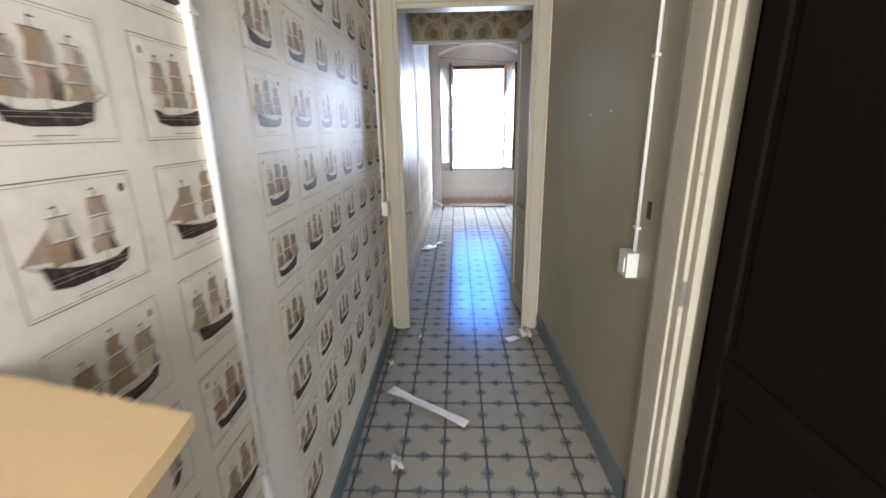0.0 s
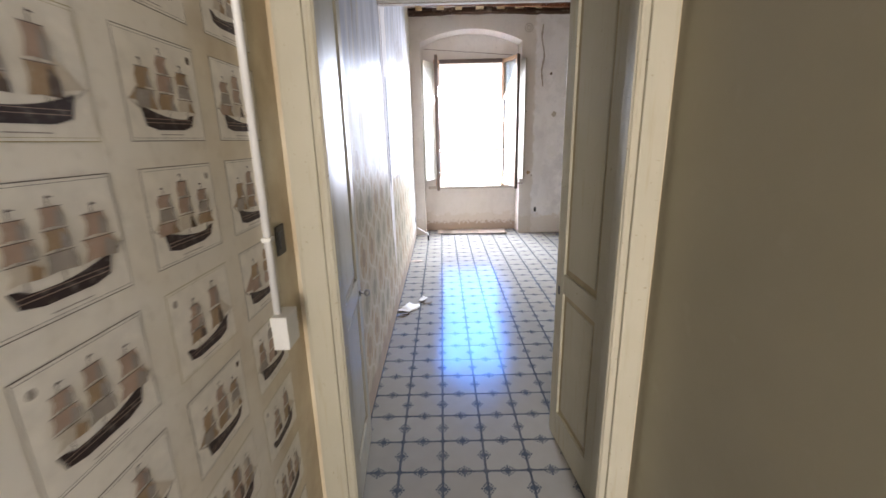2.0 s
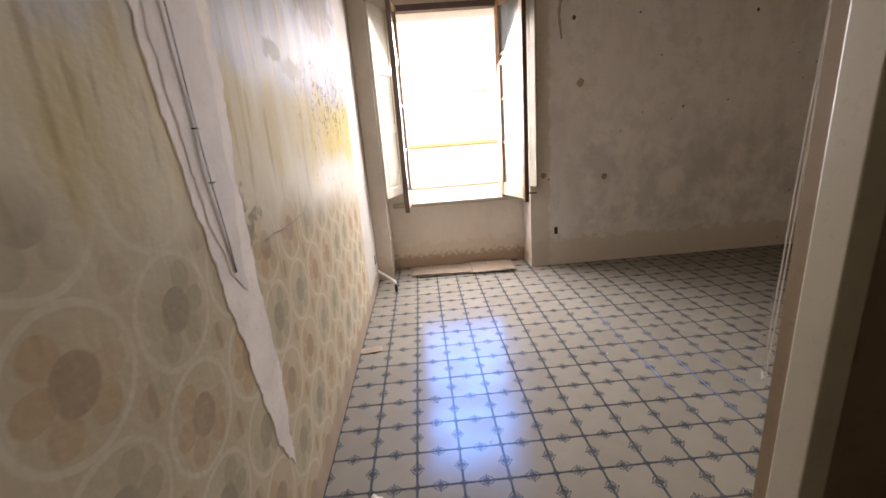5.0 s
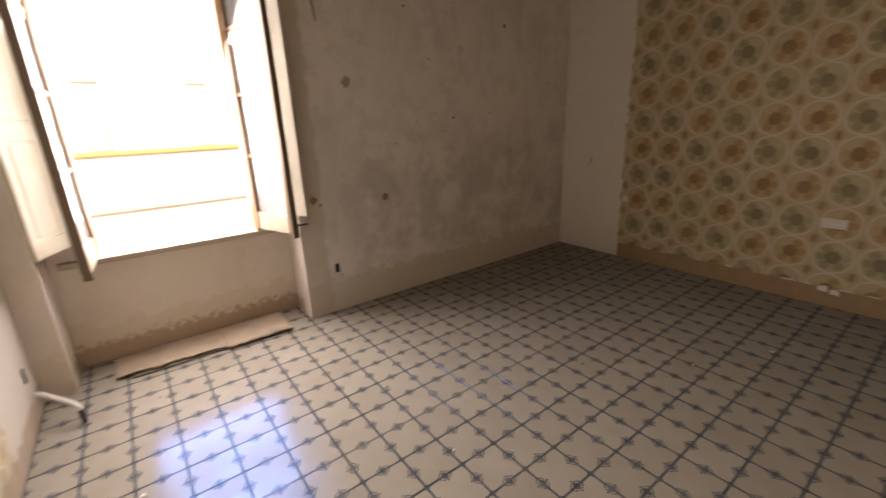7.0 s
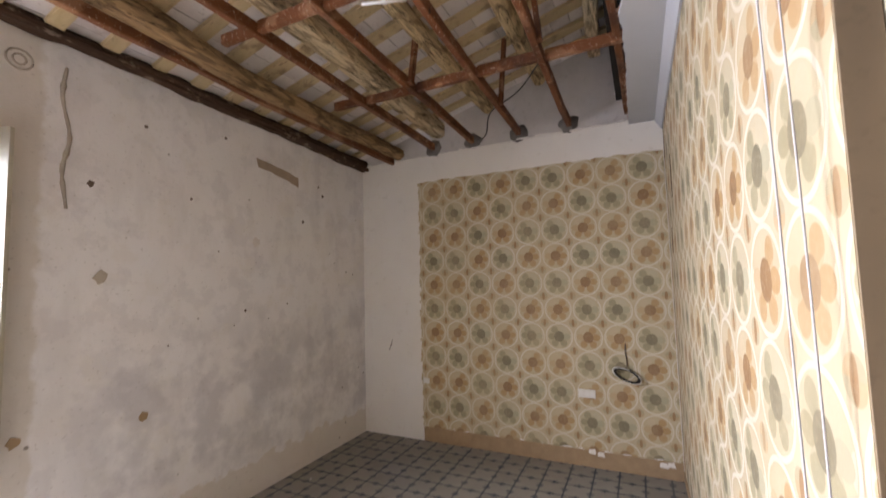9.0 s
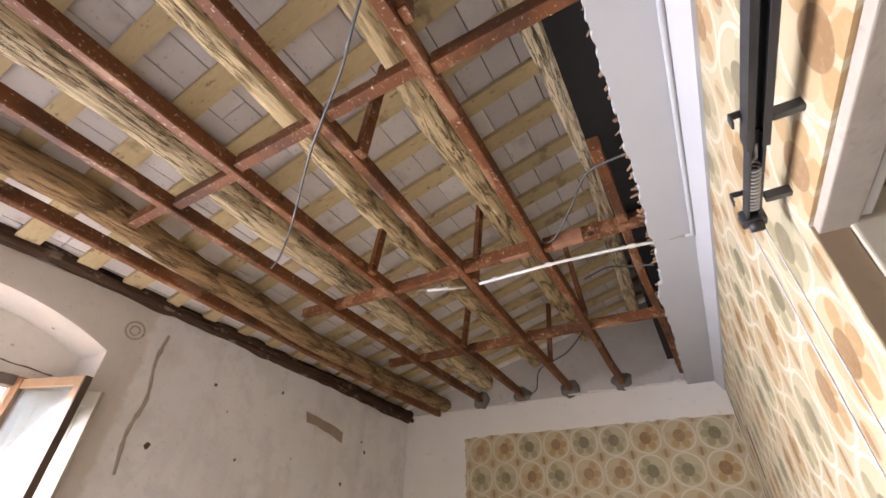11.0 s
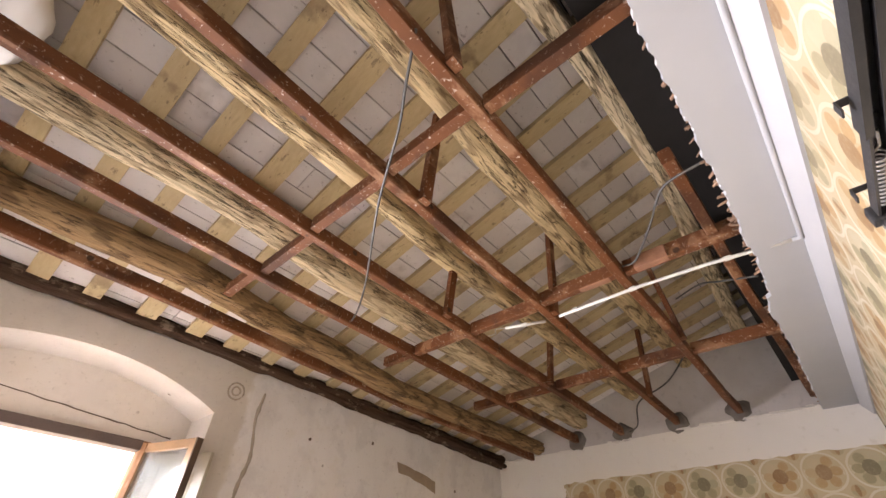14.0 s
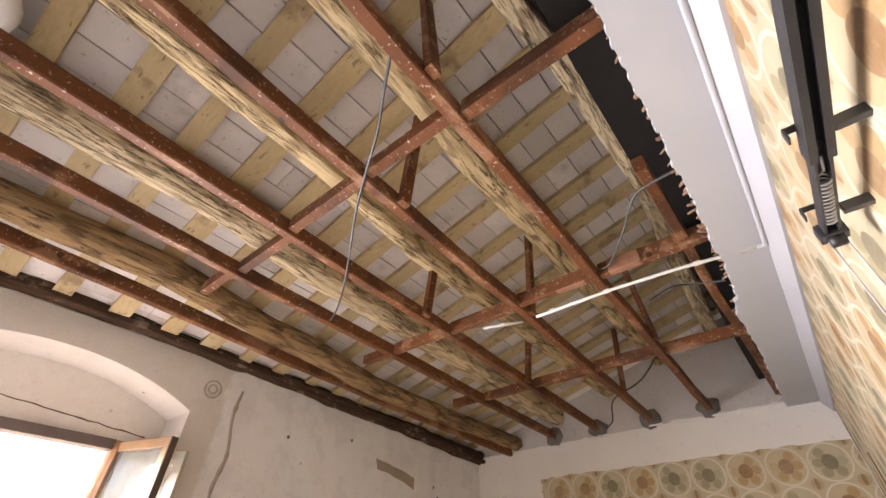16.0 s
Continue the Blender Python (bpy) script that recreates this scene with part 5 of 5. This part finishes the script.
# floor pipe in the corner
pipe = tagged(part("waste_pipe", tube(curve_points([(XW + 0.01, 7.93, 0.165), (-0.34, 7.90, 0.14), (-0.24, 7.80, 0.105), (-0.212, 7.757, 0.095), (-0.205, 7.745, 0.07)]), 0.0125, 10), M["pvc"]), "bent white plastic pipe coming out of the wall", "pipe")
part("end_sleeve", tube([(-0.205, 7.744, 0.078), (-0.203, 7.742, 0.0)], 0.0135, 10), M["black"], pipe, "black rubber sleeve on the pipe's end")
switch_box(pose(XW, 7.915, 0.285, 0, 0, 180), 0.035, 0.085, 0.005, M["black"], "small dark open socket box low on the wall", False)

# ---- window wall ----
def pock(x, z, s, seed, mat="edge_brown", name="wall_hole", label="small dark hole with a broken rim in the plaster"):
    poly = ragged([(x - s, z), (x - s * 0.3, z - s * 1.1), (x + s * 0.8, z - s * 0.5), (x + s, z + s * 0.6), (x - s * 0.2, z + s * 1.2)], seed, s * 0.25, s)
    bm = bmesh.new()
    add_prism(bm, poly, "y", YN - 0.003, YN + 0.002)
    tagged(part(name, finish(bm), M[mat]), label, "hole", "marks on the window wall")


for i, (x, z, s) in enumerate(((1.653, 2.368, 0.02), (3.403, 2.332, 0.017), (2.273, 2.376, 0.01), (3.68, 2.635, 0.016), (2.64, 1.41, 0.006), (2.13, 1.33, 0.006), (3.2, 1.55, 0.008), (2.5, 2.0, 0.007), (3.62, 2.72, 0.012), (1.95, 2.82, 0.012), (2.55, 2.92, 0.012), (2.75, 1.52, 0.012))):
    pock(x, z, s, 100 + i)
pock(2.854, 2.095, 0.038, 130, "torn_grey", "plaster_scar", "greyish plaster scar on the wall")
pock(1.979, 0.898, 0.032, 131, "skirt_stain", "plaster_scar", "brown plaster scar on the wall")
pock(1.72, 1.80, 0.04, 132, "sill", "plaster_scar", "ochre plaster scar on the wall")
pock(1.35, 0.95, 0.03, 133, "skirt_stain", "plaster_scar", "brown damp scar on the wall")
bm = bmesh.new()
add_prism(bm, ragged([(2.85, 2.84), (2.87, 2.755), (3.0, 2.745), (3.22, 2.70), (3.345, 2.66), (3.34, 2.755), (3.2, 2.79)], 41, 0.006), "y", YN - 0.0035, YN + 0.002)
tagged(part("paper_remnant", finish(bm), M["cardboard"]), "remnant of old printed wallpaper on the bare plaster", "wallpaper")
bm = bmesh.new()
add_tube(bm, curve_points([(1.515, YN - 0.001, 3.03), (1.50, YN - 0.001, 2.85), (1.54, YN - 0.001, 2.62), (1.51, YN - 0.001, 2.42), (1.535, YN - 0.001, 2.2)]), [0.008 + 0.014 * abs(noise.noise((i * 0.37, 0, 4))) for i in range(25)], 6)
tagged(part("plaster_crack", finish(bm), M["sill"]), "filled vertical crack in the plaster", "crack")
bm = bmesh.new()
for r in (0.055, 0.028):
    add_tube(bm, [(1.31 + r * math.cos(a * 0.35), YN - 0.001, 2.985 + r * math.sin(a * 0.35)) for a in range(19)], 0.006, 6)
tagged(part("plaster_rosette", finish(bm), M["sill"]), "round plaster mark of a former fixing", "plaster")
bm = bmesh.new()
pts = [(NL + 0.03 + 0.0466 * i, YF - 0.0005, 2.80 - 0.0037 * i + 0.008 * noise.noise((i * 0.9, 3, 1))) for i in range(30)]
add_tube(bm, pts, [0.003 + 0.006 * abs(noise.noise((i * 0.7, 9, 2))) for i in range(30)], 6)
tagged(part("plaster_crack", finish(bm), M["edge_brown"]), "dark open crack along the window lintel's plaster", "crack")
switch_box(pose(1.482, YN, 0.376, 0, 0, 90), 0.035, 0.075, 0.005, M["black"], "narrow black socket box low on the window wall", False)

# sheets of board lying in the window recess
def sheet(name, x0, y0, x1, y1, z, seed, mat, label):
    bm = bmesh.new()
    n, k = 18, 8
    rng = random.Random(seed)
    jag = [rng.uniform(-0.018, 0.018) for _ in range(n + 1)]
    g = []
    for i in range(n + 1):
        row = []
        for j in range(k + 1):
            u, v = i / n, j / k
            yy = y0 + (y1 - y0) * v + (jag[i] if j == 0 else 0)
            zz = z + 0.014 * max(0, noise.noise((u * 3, seed, v * 2))) + (0.012 * (1 - v) ** 3)
            row.append(bm.verts.new((x0 + (x1 - x0) * u + 0.01 * noise.noise((v * 3, seed, 1)), yy, zz)))
        g.append(row)
    for i in range(n):
        for j in range(k):
            bm.faces.new((g[i][j], g[i + 1][j], g[i + 1][j + 1], g[i][j + 1])).smooth = True
    r = bmesh.ops.extrude_face_region(bm, geom=bm.faces[:])
    for v in r["geom"]:
        if isinstance(v, bmesh.types.BMVert):
            v.co.z += 0.005
    return tagged(part(name, finish(bm), M[mat]), label, "board", "sheets in the window recess")


sheet("board_sheet", -0.06, 8.09, 0.62, 8.43, 0.004, 5, "cardboard", "warped brown hardboard sheet in the window recess")
sheet("board_sheet", 0.58, 8.03, 1.04, 8.42, 0.010, 9, "cardboard", "cracked brown hardboard sheet with a curled edge")
bm = bmesh.new()
add_tube(bm, curve_points([(0.02, 8.06, 0.008), (0.3, 8.045, 0.012), (0.55, 8.06, 0.009), (0.95, 8.02, 0.012)]), 0.006, 6)
tagged(part("rubber_strip", finish(bm), M["black"]), "thin black sealing strip lying on the floor", "strip")
rng = random.Random(19)
for i in range(16):
    x, y = rng.uniform(NL + 0.06, NR - 0.06), rng.uniform(8.30, 8.43)
    bm = bmesh.new()
    bmesh.ops.create_icosphere(bm, subdivisions=1, radius=rng.uniform(0.006, 0.016))
    for v in bm.verts:
        v.co = Vector((v.co.x * 1.4, v.co.y, v.co.z * 0.6 + 0.006)) * (1 + 0.3 * noise.noise(v.co * 90))
    ob = part("plaster_crumb", bm, M["sill"])
    ob.matrix_basis = pose(x, y, 0.022 if -0.05 < x < 1.03 else 0.0)
    tagged(ob, "crumb of fallen plaster at the recess's foot", "debris", "crumbs in the window recess")

# ---- far wall ----
def socket_plate(y, z, w, h):
    s = tagged(empty("socket", pose(XE - 0.003, y, z)), "white wall socket on the flower wallpaper", "socket", "sockets of the far wall")
    part("plate", box((-0.010, -w / 2, -h / 2), (0.0, w / 2, h / 2), 0.003), M["switch_white"], s)
    n = 3 if w > 0.1 else 1
    for i in range(n):
        yy = (i - (n - 1) / 2) * w / n
        part("insert", tube([(-0.009, yy, 0), (-0.0115, yy, 0)], h * 0.3, 12), M["pvc"], s)


socket_plate(5.648, 0.655, 0.15, 0.075)
socket_plate(7.31, 0.64, 0.07, 0.055)
bundle = tagged(empty("cable_bundle", pose(XE, 5.30, 0.85)), "coil of black and white cable hanging from the wall", "cable")
for i in range(7):
    a = 0.10 + 0.012 * (i % 3)
    b = 0.045 + 0.006 * (i % 2)
    pts = []
    for k in range(17):
        t = 2 * math.pi * k / 16
        yy, zz = a * math.cos(t), b * math.sin(t)
        pts.append((-0.02 - 0.006 * i + 0.01 * math.sin(t * 2 + i), -(yy * 0.92 + zz * 0.38), -yy * 0.38 + zz * 0.92))
    part("loop", tube(pts, 0.005, 6), M["switch_white" if i in (2, 5) else "black"], bundle)
part("lead", tube(curve_points([(-0.004, 0.0, 0.27), (-0.02, 0.005, 0.2), (-0.012, -0.005, 0.12), (-0.02, 0.0, 0.05)]), 0.005, 6), M["edge_brown"], bundle)
tagged(part("wire_hook", tube(curve_points([(XE, 7.745, 1.06), (XE - 0.03, 7.735, 1.02), (XE - 0.035, 7.75, 0.98), (XE - 0.03, 7.765, 0.955)]), 0.004, 6), M["edge_brown"]), "bent wire end sticking out of the white wall", "wire")
# chipped spots in the foot of the wallpaper
for i, (y, z) in enumerate(((5.62, 0.14), (5.55, 0.12), (5.05, 0.11), (4.99, 0.12))):
    bm = bmesh.new()
    add_prism(bm, ragged([(y - 0.03, z - 0.02), (y + 0.035, z - 0.015), (y + 0.03, z + 0.02), (y - 0.02, z + 0.025)], 70 + i, 0.008, 0.02), "x", XE - 0.007, XE - 0.0035)
    tagged(part("plaster_chip", finish(bm), M["lime"]), "white chip in the wall's brown foot", "plaster", "chips at the foot of the far wall")

# ---- partition: curtain rail with spring and cords ----
for x, z0, z1 in ((3.80, 2.30, 2.62), (4.05, 1.90, 2.10), (4.33, 2.72, 2.92)):
    bm = bmesh.new()
    add_prism(bm, ragged([(x - 0.006, z0), (x + 0.006, z0), (x + 0.01, z1), (x - 0.008, z1)], int(x * 100), 0.003, 0.06), "y", YS - 0.001, YS + 0.004)
    tagged(part("paper_slit", finish(bm), M["edge_brown"]), "dark lifted seam in the wallpaper", "wallpaper", "lifted seams")
YR, ZR = 4.96, 2.50
rail = tagged(empty("curtain_rail", pose(-0.05, 0, 0)), "dark metal curtain rail with a tension spring above the opening", "curtain rail")


def channel(x0, x1, hw, z0, z1, t, lip):
    """One folded metal profile, open below between two lips."""
    outline = [(-hw, z0), (-hw, z1), (hw, z1), (hw, z0), (lip, z0), (lip, z0 + t), (hw - t, z0 + t), (hw - t, z1 - t), (t - hw, z1 - t), (t - hw, z0 + t), (-lip, z0 + t), (-lip, z0)]
    return prism([(YR + a, ZR + c) for a, c in outline], "x", x0, x1)


bm = channel(-0.33, 0.90, 0.017, -0.016, 0.016, 0.004, 0.006)
part("channel", bm, M["rail"], rail, "anthracite slotted channel")
bm = channel(0.88, 1.125, 0.0125, -0.013, 0.012, 0.003, 0.0085)
part("inner_channel", bm, M["rail"], rail)
pts = [(0.955 + 0.13 * i / 143, YR + 0.010 * math.cos(i * 2 * math.pi / 12), ZR - 0.004 + 0.010 * math.sin(i * 2 * math.pi / 12)) for i in range(144)]
part("spring", tube(pts, 0.0028, 6), M["spring"], rail, "bright coiled tension spring")
part("hook", tube([(0.90, YR, ZR - 0.004), (0.93, YR, ZR - 0.008), (0.945, YR + 0.008, ZR - 0.006), (0.957, YR + 0.008, ZR - 0.004)], 0.003, 6), M["spring"], rail)
part("end_cap", box((1.115, YR - 0.022, ZR - 0.02), (1.14, YR + 0.022, ZR + 0.014), 0.004), M["rail"], rail)
part("pulley", tube([(1.128, YR - 0.012, ZR - 0.024), (1.128, YR + 0.012, ZR - 0.024)], 0.013, 14), M["black"], rail)
for x in (0.84, 1.06):
    bm = bmesh.new()
    add_box(bm, (x - 0.008, YR - 0.022, ZR + 0.0165), (x + 0.008, YR + 0.034, ZR + 0.0195), 0.001)
    add_box(bm, (x - 0.008, YR + 0.031, ZR - 0.004), (x + 0.008, YR + 0.034, ZR + 0.0195), 0.001)
    add_box(bm, (x - 0.007, YS - 0.001, ZR - 0.016), (x + 0.007, YR - 0.0175, ZR + 0.004), 0.002)
    part("bracket", bm, M["rail"], rail)
for i, dy in enumerate((-0.011, 0.011)):
    n = 24
    part("cord", tube(curve_points([(1.128 + 0.006 * i, YR + dy, ZR - 0.02), (1.12 + 0.02 * i, YR - 0.01 + dy, 1.9), (1.11 + 0.01 * i, YR - 0.012 + dy, 1.3), (1.10 + 0.006 * i, YR - 0.01 + dy * 0.8, 0.72)]), 0.0017, 6), M["grey_lime"], rail, "thin pale grey pull cord")
part("cord_end", tube([(1.103, YR - 0.019, 0.725), (1.10, YR - 0.01, 0.705), (1.106, YR - 0.001, 0.725)], 0.0022, 6), M["switch_white"], rail)

# ---- under the roof: conduit and cables ----
white_pipe = conduit([(2.062, 6.05, 3.150), (2.054, 5.607, 3.149), (2.07, 5.30, 3.146), (2.03, 4.985, 3.095)], 0.0085, "white plastic conduit slung under the joists", clips=((2.058, 5.95, 3.153), (2.055, 5.64, 3.151), (2.062, 5.22, 3.135)))
conduit(curve_points([(2.03, 4.99, 3.094), (2.02, 4.966, 3.089), (1.96, 4.962, 3.088), (1.4, 4.962, 3.088), (0.8, 4.962, 3.088), (XW, 4.962, 3.088)]), 0.010, "painted-over conduit along the ceiling's edge", "ceil_plaster")
conduit([(1.99, 6.36, 3.152), (2.066, 6.14, 3.152)], 0.008, "short stub of white conduit under a joist", clips=((2.03, 6.25, 3.154),))
tagged(part("hanging_cable", tube(curve_points([(0.47, 5.60, 3.17), (0.563, 5.734, 3.16), (0.661, 5.869, 3.158), (0.767, 6.048, 3.158), (0.885, 6.235, 3.16), (1.147, 6.603, 3.155), (1.31, 6.863, 3.16), (1.383, 7.016, 3.165)]), 0.0048, 8), M["cable_grey"]), "grey cable threaded loosely over the joists", "cable")
tagged(part("hanging_cable", tube(curve_points([(1.434, 5.12, 3.14), (1.484, 5.273, 3.165), (1.56, 5.34, 3.165), (1.661, 5.402, 3.16), (1.868, 5.544, 3.17), (1.92, 5.62, 3.2)]), 0.005, 8), M["cable_grey"]), "grey cable hanging out of the torn ceiling", "cable")
tagged(part("hanging_cable", tube(curve_points([(3.2, 5.68, 3.30), (3.5, 5.95, 3.22), (3.85, 6.3, 3.24), (4.15, 6.45, 3.16), (4.38, 6.62, 3.18)]), 0.006, 8), M["black"]), "black cable sagging to the far wall", "cable")
tagged(part("hanging_cable", tube(curve_points([(2.3, 5.15, 3.14), (2.45, 5.3, 3.26), (2.65, 5.42, 3.4), (2.9, 5.6, 3.5)]), 0.005, 8), M["cable_grey"]), "grey cable running up to the roof logs", "cable")
tagged(part("bent_wire", tube(curve_points([(1.99, 6.355, 3.152), (1.95, 6.40, 3.14), (1.93, 6.39, 3.10), (1.90, 6.42, 3.085)]), 0.0025, 6), M["switch_white"]), "thin white wire end dangling from the conduit", "wire")

# ---- prints of ships on the hall's wallpaper ----
PM = ["print_paper", "print_line", "print_line_ochre", "print_hull", "print_sail_tan", "print_sail_pink", "print_sail_grey", "print_sail_cream", "print_mast"]
PW, PH = 0.200, 0.166


def ship_mesh(seed):
    rng = random.Random(seed)
    bm = bmesh.new()

    def poly(pts, mat, layer):
        f = bm.faces.new([bm.verts.new((p[0], p[1], 0.0006 + 0.0003 * layer)) for p in pts])
        f.material_index = mat
        f.normal_update()
        if f.normal.z < 0:
            f.normal_flip()

    def rect(a, b, c, d, mat, layer):
        poly([(a, b), (c, b), (c, d), (a, d)], mat, layer)
    w, h = PW / 2, PH / 2
    line = 2 if seed % 3 == 0 else 1
    rect(-w, -h, w, h, line, 0)
    rect(-w + 0.0014, -h + 0.0014, w - 0.0014, h - 0.0014, 0, 1)
    for a, b, c, d in ((-w + 0.005, -h + 0.005, w - 0.005, -h + 0.0056), (-w + 0.005, h - 0.0056, w - 0.005, h - 0.005)):
        rect(a, b, c, d, line, 2)
    # hull, with a raised stern and bow
    L, y0 = rng.uniform(0.068, 0.078), -0.052 + rng.uniform(-0.004, 0.004)
    top = []
    n = 12
    s0 = 1 if seed % 2 else -1
    for i in range(n + 1):
        t = i / n * 2 - 1
        top.append((t * L, y0 + 0.011 + 0.010 * t * t + 0.008 * t * s0 + (0.005 if t * s0 < -0.7 else 0)))
    bottom = [(L * 0.86, y0 - 0.002), (L * 0.5, y0 - 0.009), (-L * 0.5, y0 - 0.010), (-L * 0.88, y0 - 0.004)]
    poly(top + bottom, 3, 4)
    for k in range(2):
        poly([(-L * 0.9, y0 + 0.007 - 0.006 * k), (L * 0.9, y0 + 0.008 - 0.006 * k), (L * 0.9, y0 + 0.0088 - 0.006 * k), (-L * 0.9, y0 + 0.0078 - 0.006 * k)], 5, 5)
    # bowsprit, masts, yards and sails
    s = 1 if seed % 2 else -1
    poly([(s * L, y0 + 0.022), (s * (L + 0.022), y0 + 0.036), (s * (L + 0.022), y0 + 0.0375), (s * L, y0 + 0.024)], 8, 4)
    masts = rng.choice((2, 3, 3))
    for m in range(masts):
        cx = (m - (masts - 1) / 2) * L * (0.72 if masts == 3 else 0.85) + rng.uniform(-0.003, 0.003)
        mh = rng.uniform(0.096, 0.108) * (1.0 if m == masts // 2 else 0.86)
        rect(cx - 0.0009, y0 + 0.01, cx + 0.0009, y0 + 0.014 + mh, 8, 3)
        rows = rng.choice((2, 3, 3))
        zz = y0 + 0.022
        for r in range(rows):
            hh = (mh - 0.018) / rows
            ww = (0.0235 - 0.0045 * r) * rng.uniform(0.85, 1.15)
            mat = rng.choice((4, 5, 6, 7, 4, 5))
            belly = rng.uniform(0.002, 0.006) * s
            poly([(cx - ww, zz), (cx - ww * 0.3, zz + 0.002), (cx + ww, zz), (cx + ww * 0.92 + belly, zz + hh * 0.5), (cx + ww * 0.85, zz + hh * 0.9), (cx - ww * 0.85, zz + hh * 0.9), (cx - ww * 0.92 + belly, zz + hh * 0.5)], mat, 5 + r % 2)
            rect(cx - ww, zz + hh * 0.9, cx + ww, zz + hh * 0.9 + 0.0012, 8, 7)
            poly([(cx + ww * 0.2, zz + 0.001), (cx + ww, zz), (cx + ww * 0.9 + belly, zz + hh * 0.5), (cx + ww * 0.4, zz + hh * 0.85)], rng.choice((4, 6, 8)) if r == 0 else 6, 7)
            zz += hh
        poly([(cx, y0 + 0.012 + mh), (cx + 0.009 * s, y0 + 0.013 + mh), (cx, y0 + 0.016 + mh)], 3, 4)
    # jib
    poly([(s * (L + 0.02), y0 + 0.036), (s * L * 0.66, y0 + 0.075), (s * L * 0.72, y0 + 0.03)], rng.choice((4, 5, 7)), 4)
    # small crest and a line of faint writing
    cx, cz = (w - 0.020) * (-1 if seed % 2 else 1), h - 0.024
    poly([(cx + 0.006 * math.cos(a * 0.8), cz + 0.007 * math.sin(a * 0.8)) for a in range(8)], 6 if seed % 4 else 8, 3)
    rect(-0.03, -h + 0.010, 0.03, -h + 0.0116, 6, 2)
    me = bpy.data.meshes.new("ship_print")
    bm.to_mesh(me)
    bm.free()
    for k in PM:
        me.materials.append(M[k])
    return me


ships = [ship_mesh(i) for i in range(11)]
turn = Matrix(((0, 0, 1, 0), (1, 0, 0, 0), (0, 1, 0, 0), (0, 0, 0, 1)))
rng = random.Random(2)
for k in range(-9, 5):
    y = 1.745 + 0.26 * k + (-0.12 if k <= -4 else 0.0)
    for r in range(-6, 8):
        z = 1.281 + 0.2075 * r
        if z < 0.1 or z + PH > 2.93 or y + PW > 2.86:
            continue
        ob = new("ship_print", ships[(k * 5 + r * 3 + (r * k) % 4) % 11])
        ob.parent = wall_ships
        ob.matrix_basis = Matrix.Translation((HW + 0.0004, y + PW / 2, z + PH / 2)) @ turn @ pose(0, 0, 0, 0, 0, rng.uniform(-0.4, 0.4))

# ---- floors: cement tiles, each a piece ----
T = 0.2


def add_tile(bm, cx, cy, dz=0.0):
    h, c = T / 2 - 0.0005, 0.0016
    lo = [bm.verts.new((cx + a * h, cy + b * h, dz - 0.012)) for a, b in ((-1, -1), (1, -1), (1, 1), (-1, 1))]
    mid = [bm.verts.new((cx + a * h, cy + b * h, dz - 0.0012)) for a, b in ((-1, -1), (1, -1), (1, 1), (-1, 1))]
    up = [bm.verts.new((cx + a * (h - c), cy + b * (h - c), dz)) for a, b in ((-1, -1), (1, -1), (1, 1), (-1, 1))]
    bm.faces.new(up)
    for k in range(4):
        j = (k + 1) % 4
        bm.faces.new((lo[k], lo[j], mid[j], mid[k]))
        bm.faces.new((mid[k], mid[j], up[j], up[k]))


floor = structure(part("floor", box((-0.60, -3.0, -0.2), (4.60, 8.62, -0.004)), M["grout"]), "floor of patterned cream and grey cement tiles", "floor")
bm = bmesh.new()
add_tile(bm, 0, 0)
tile_mesh = bpy.data.meshes.new("tile")
bm.to_mesh(tile_mesh)
bm.free()
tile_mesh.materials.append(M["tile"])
places, rest, rest_hall = [], [], []
for i in range(26):                       # room, passage and closet
    for j in range(29):
        cx, cy = -0.5 + T * i, 3.1 + T * j
        if (cy < 4.8 and cx > 1.9) or cx > 4.45 or cy > 8.55:
            continue
        (places if cx < 1.35 and 4.4 < cy < 8.3 or cx < 0.75 else rest).append((cx, cy))
for i in range(14):                       # hall and side room, on a grid of its own
    for j in range(-1, 23):
        cx, cy = -0.5 + T * i, 2.815 - T * j
        if (cx > 0.8 and not -1.2 < cy < 2.2) or cx > 2.15:
            continue
        (places if cx < 0.75 and 1.0 < cy < 3.0 else rest_hall).append((cx, cy))
rng = random.Random(9)
for cx, cy in places:
    ob = new("tile", tile_mesh)
    ob.parent = floor
    ob.matrix_basis = pose(cx, cy, rng.uniform(-0.0006, 0.0004), rng.uniform(-0.12, 0.12), rng.uniform(-0.12, 0.12), 90 * rng.randrange(4))
for todo in (rest, rest_hall):
    ox, oy = todo[-1]
    bm = bmesh.new()
    for cx, cy in todo:
        add_tile(bm, cx - ox, cy - oy, -0.0015 if cy > 3.0 and todo is rest_hall else 0.0)
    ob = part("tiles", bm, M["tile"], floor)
    ob.matrix_basis = pose(ox, oy, 0)
    tagged(ob, kind="stuff")
# wider mortar joints between the lots of tiles
bm = bmesh.new()
for y, x1 in ((5.0, 4.4), (6.6, 4.4), (7.8, 4.4)):
    add_box(bm, (XW, y - 0.0025, -0.002), (x1, y + 0.0025, 0.0008))
structure(part("floor_joint", bm, M["grout"]), "dark wide mortar joints across the tile floor", "floor")
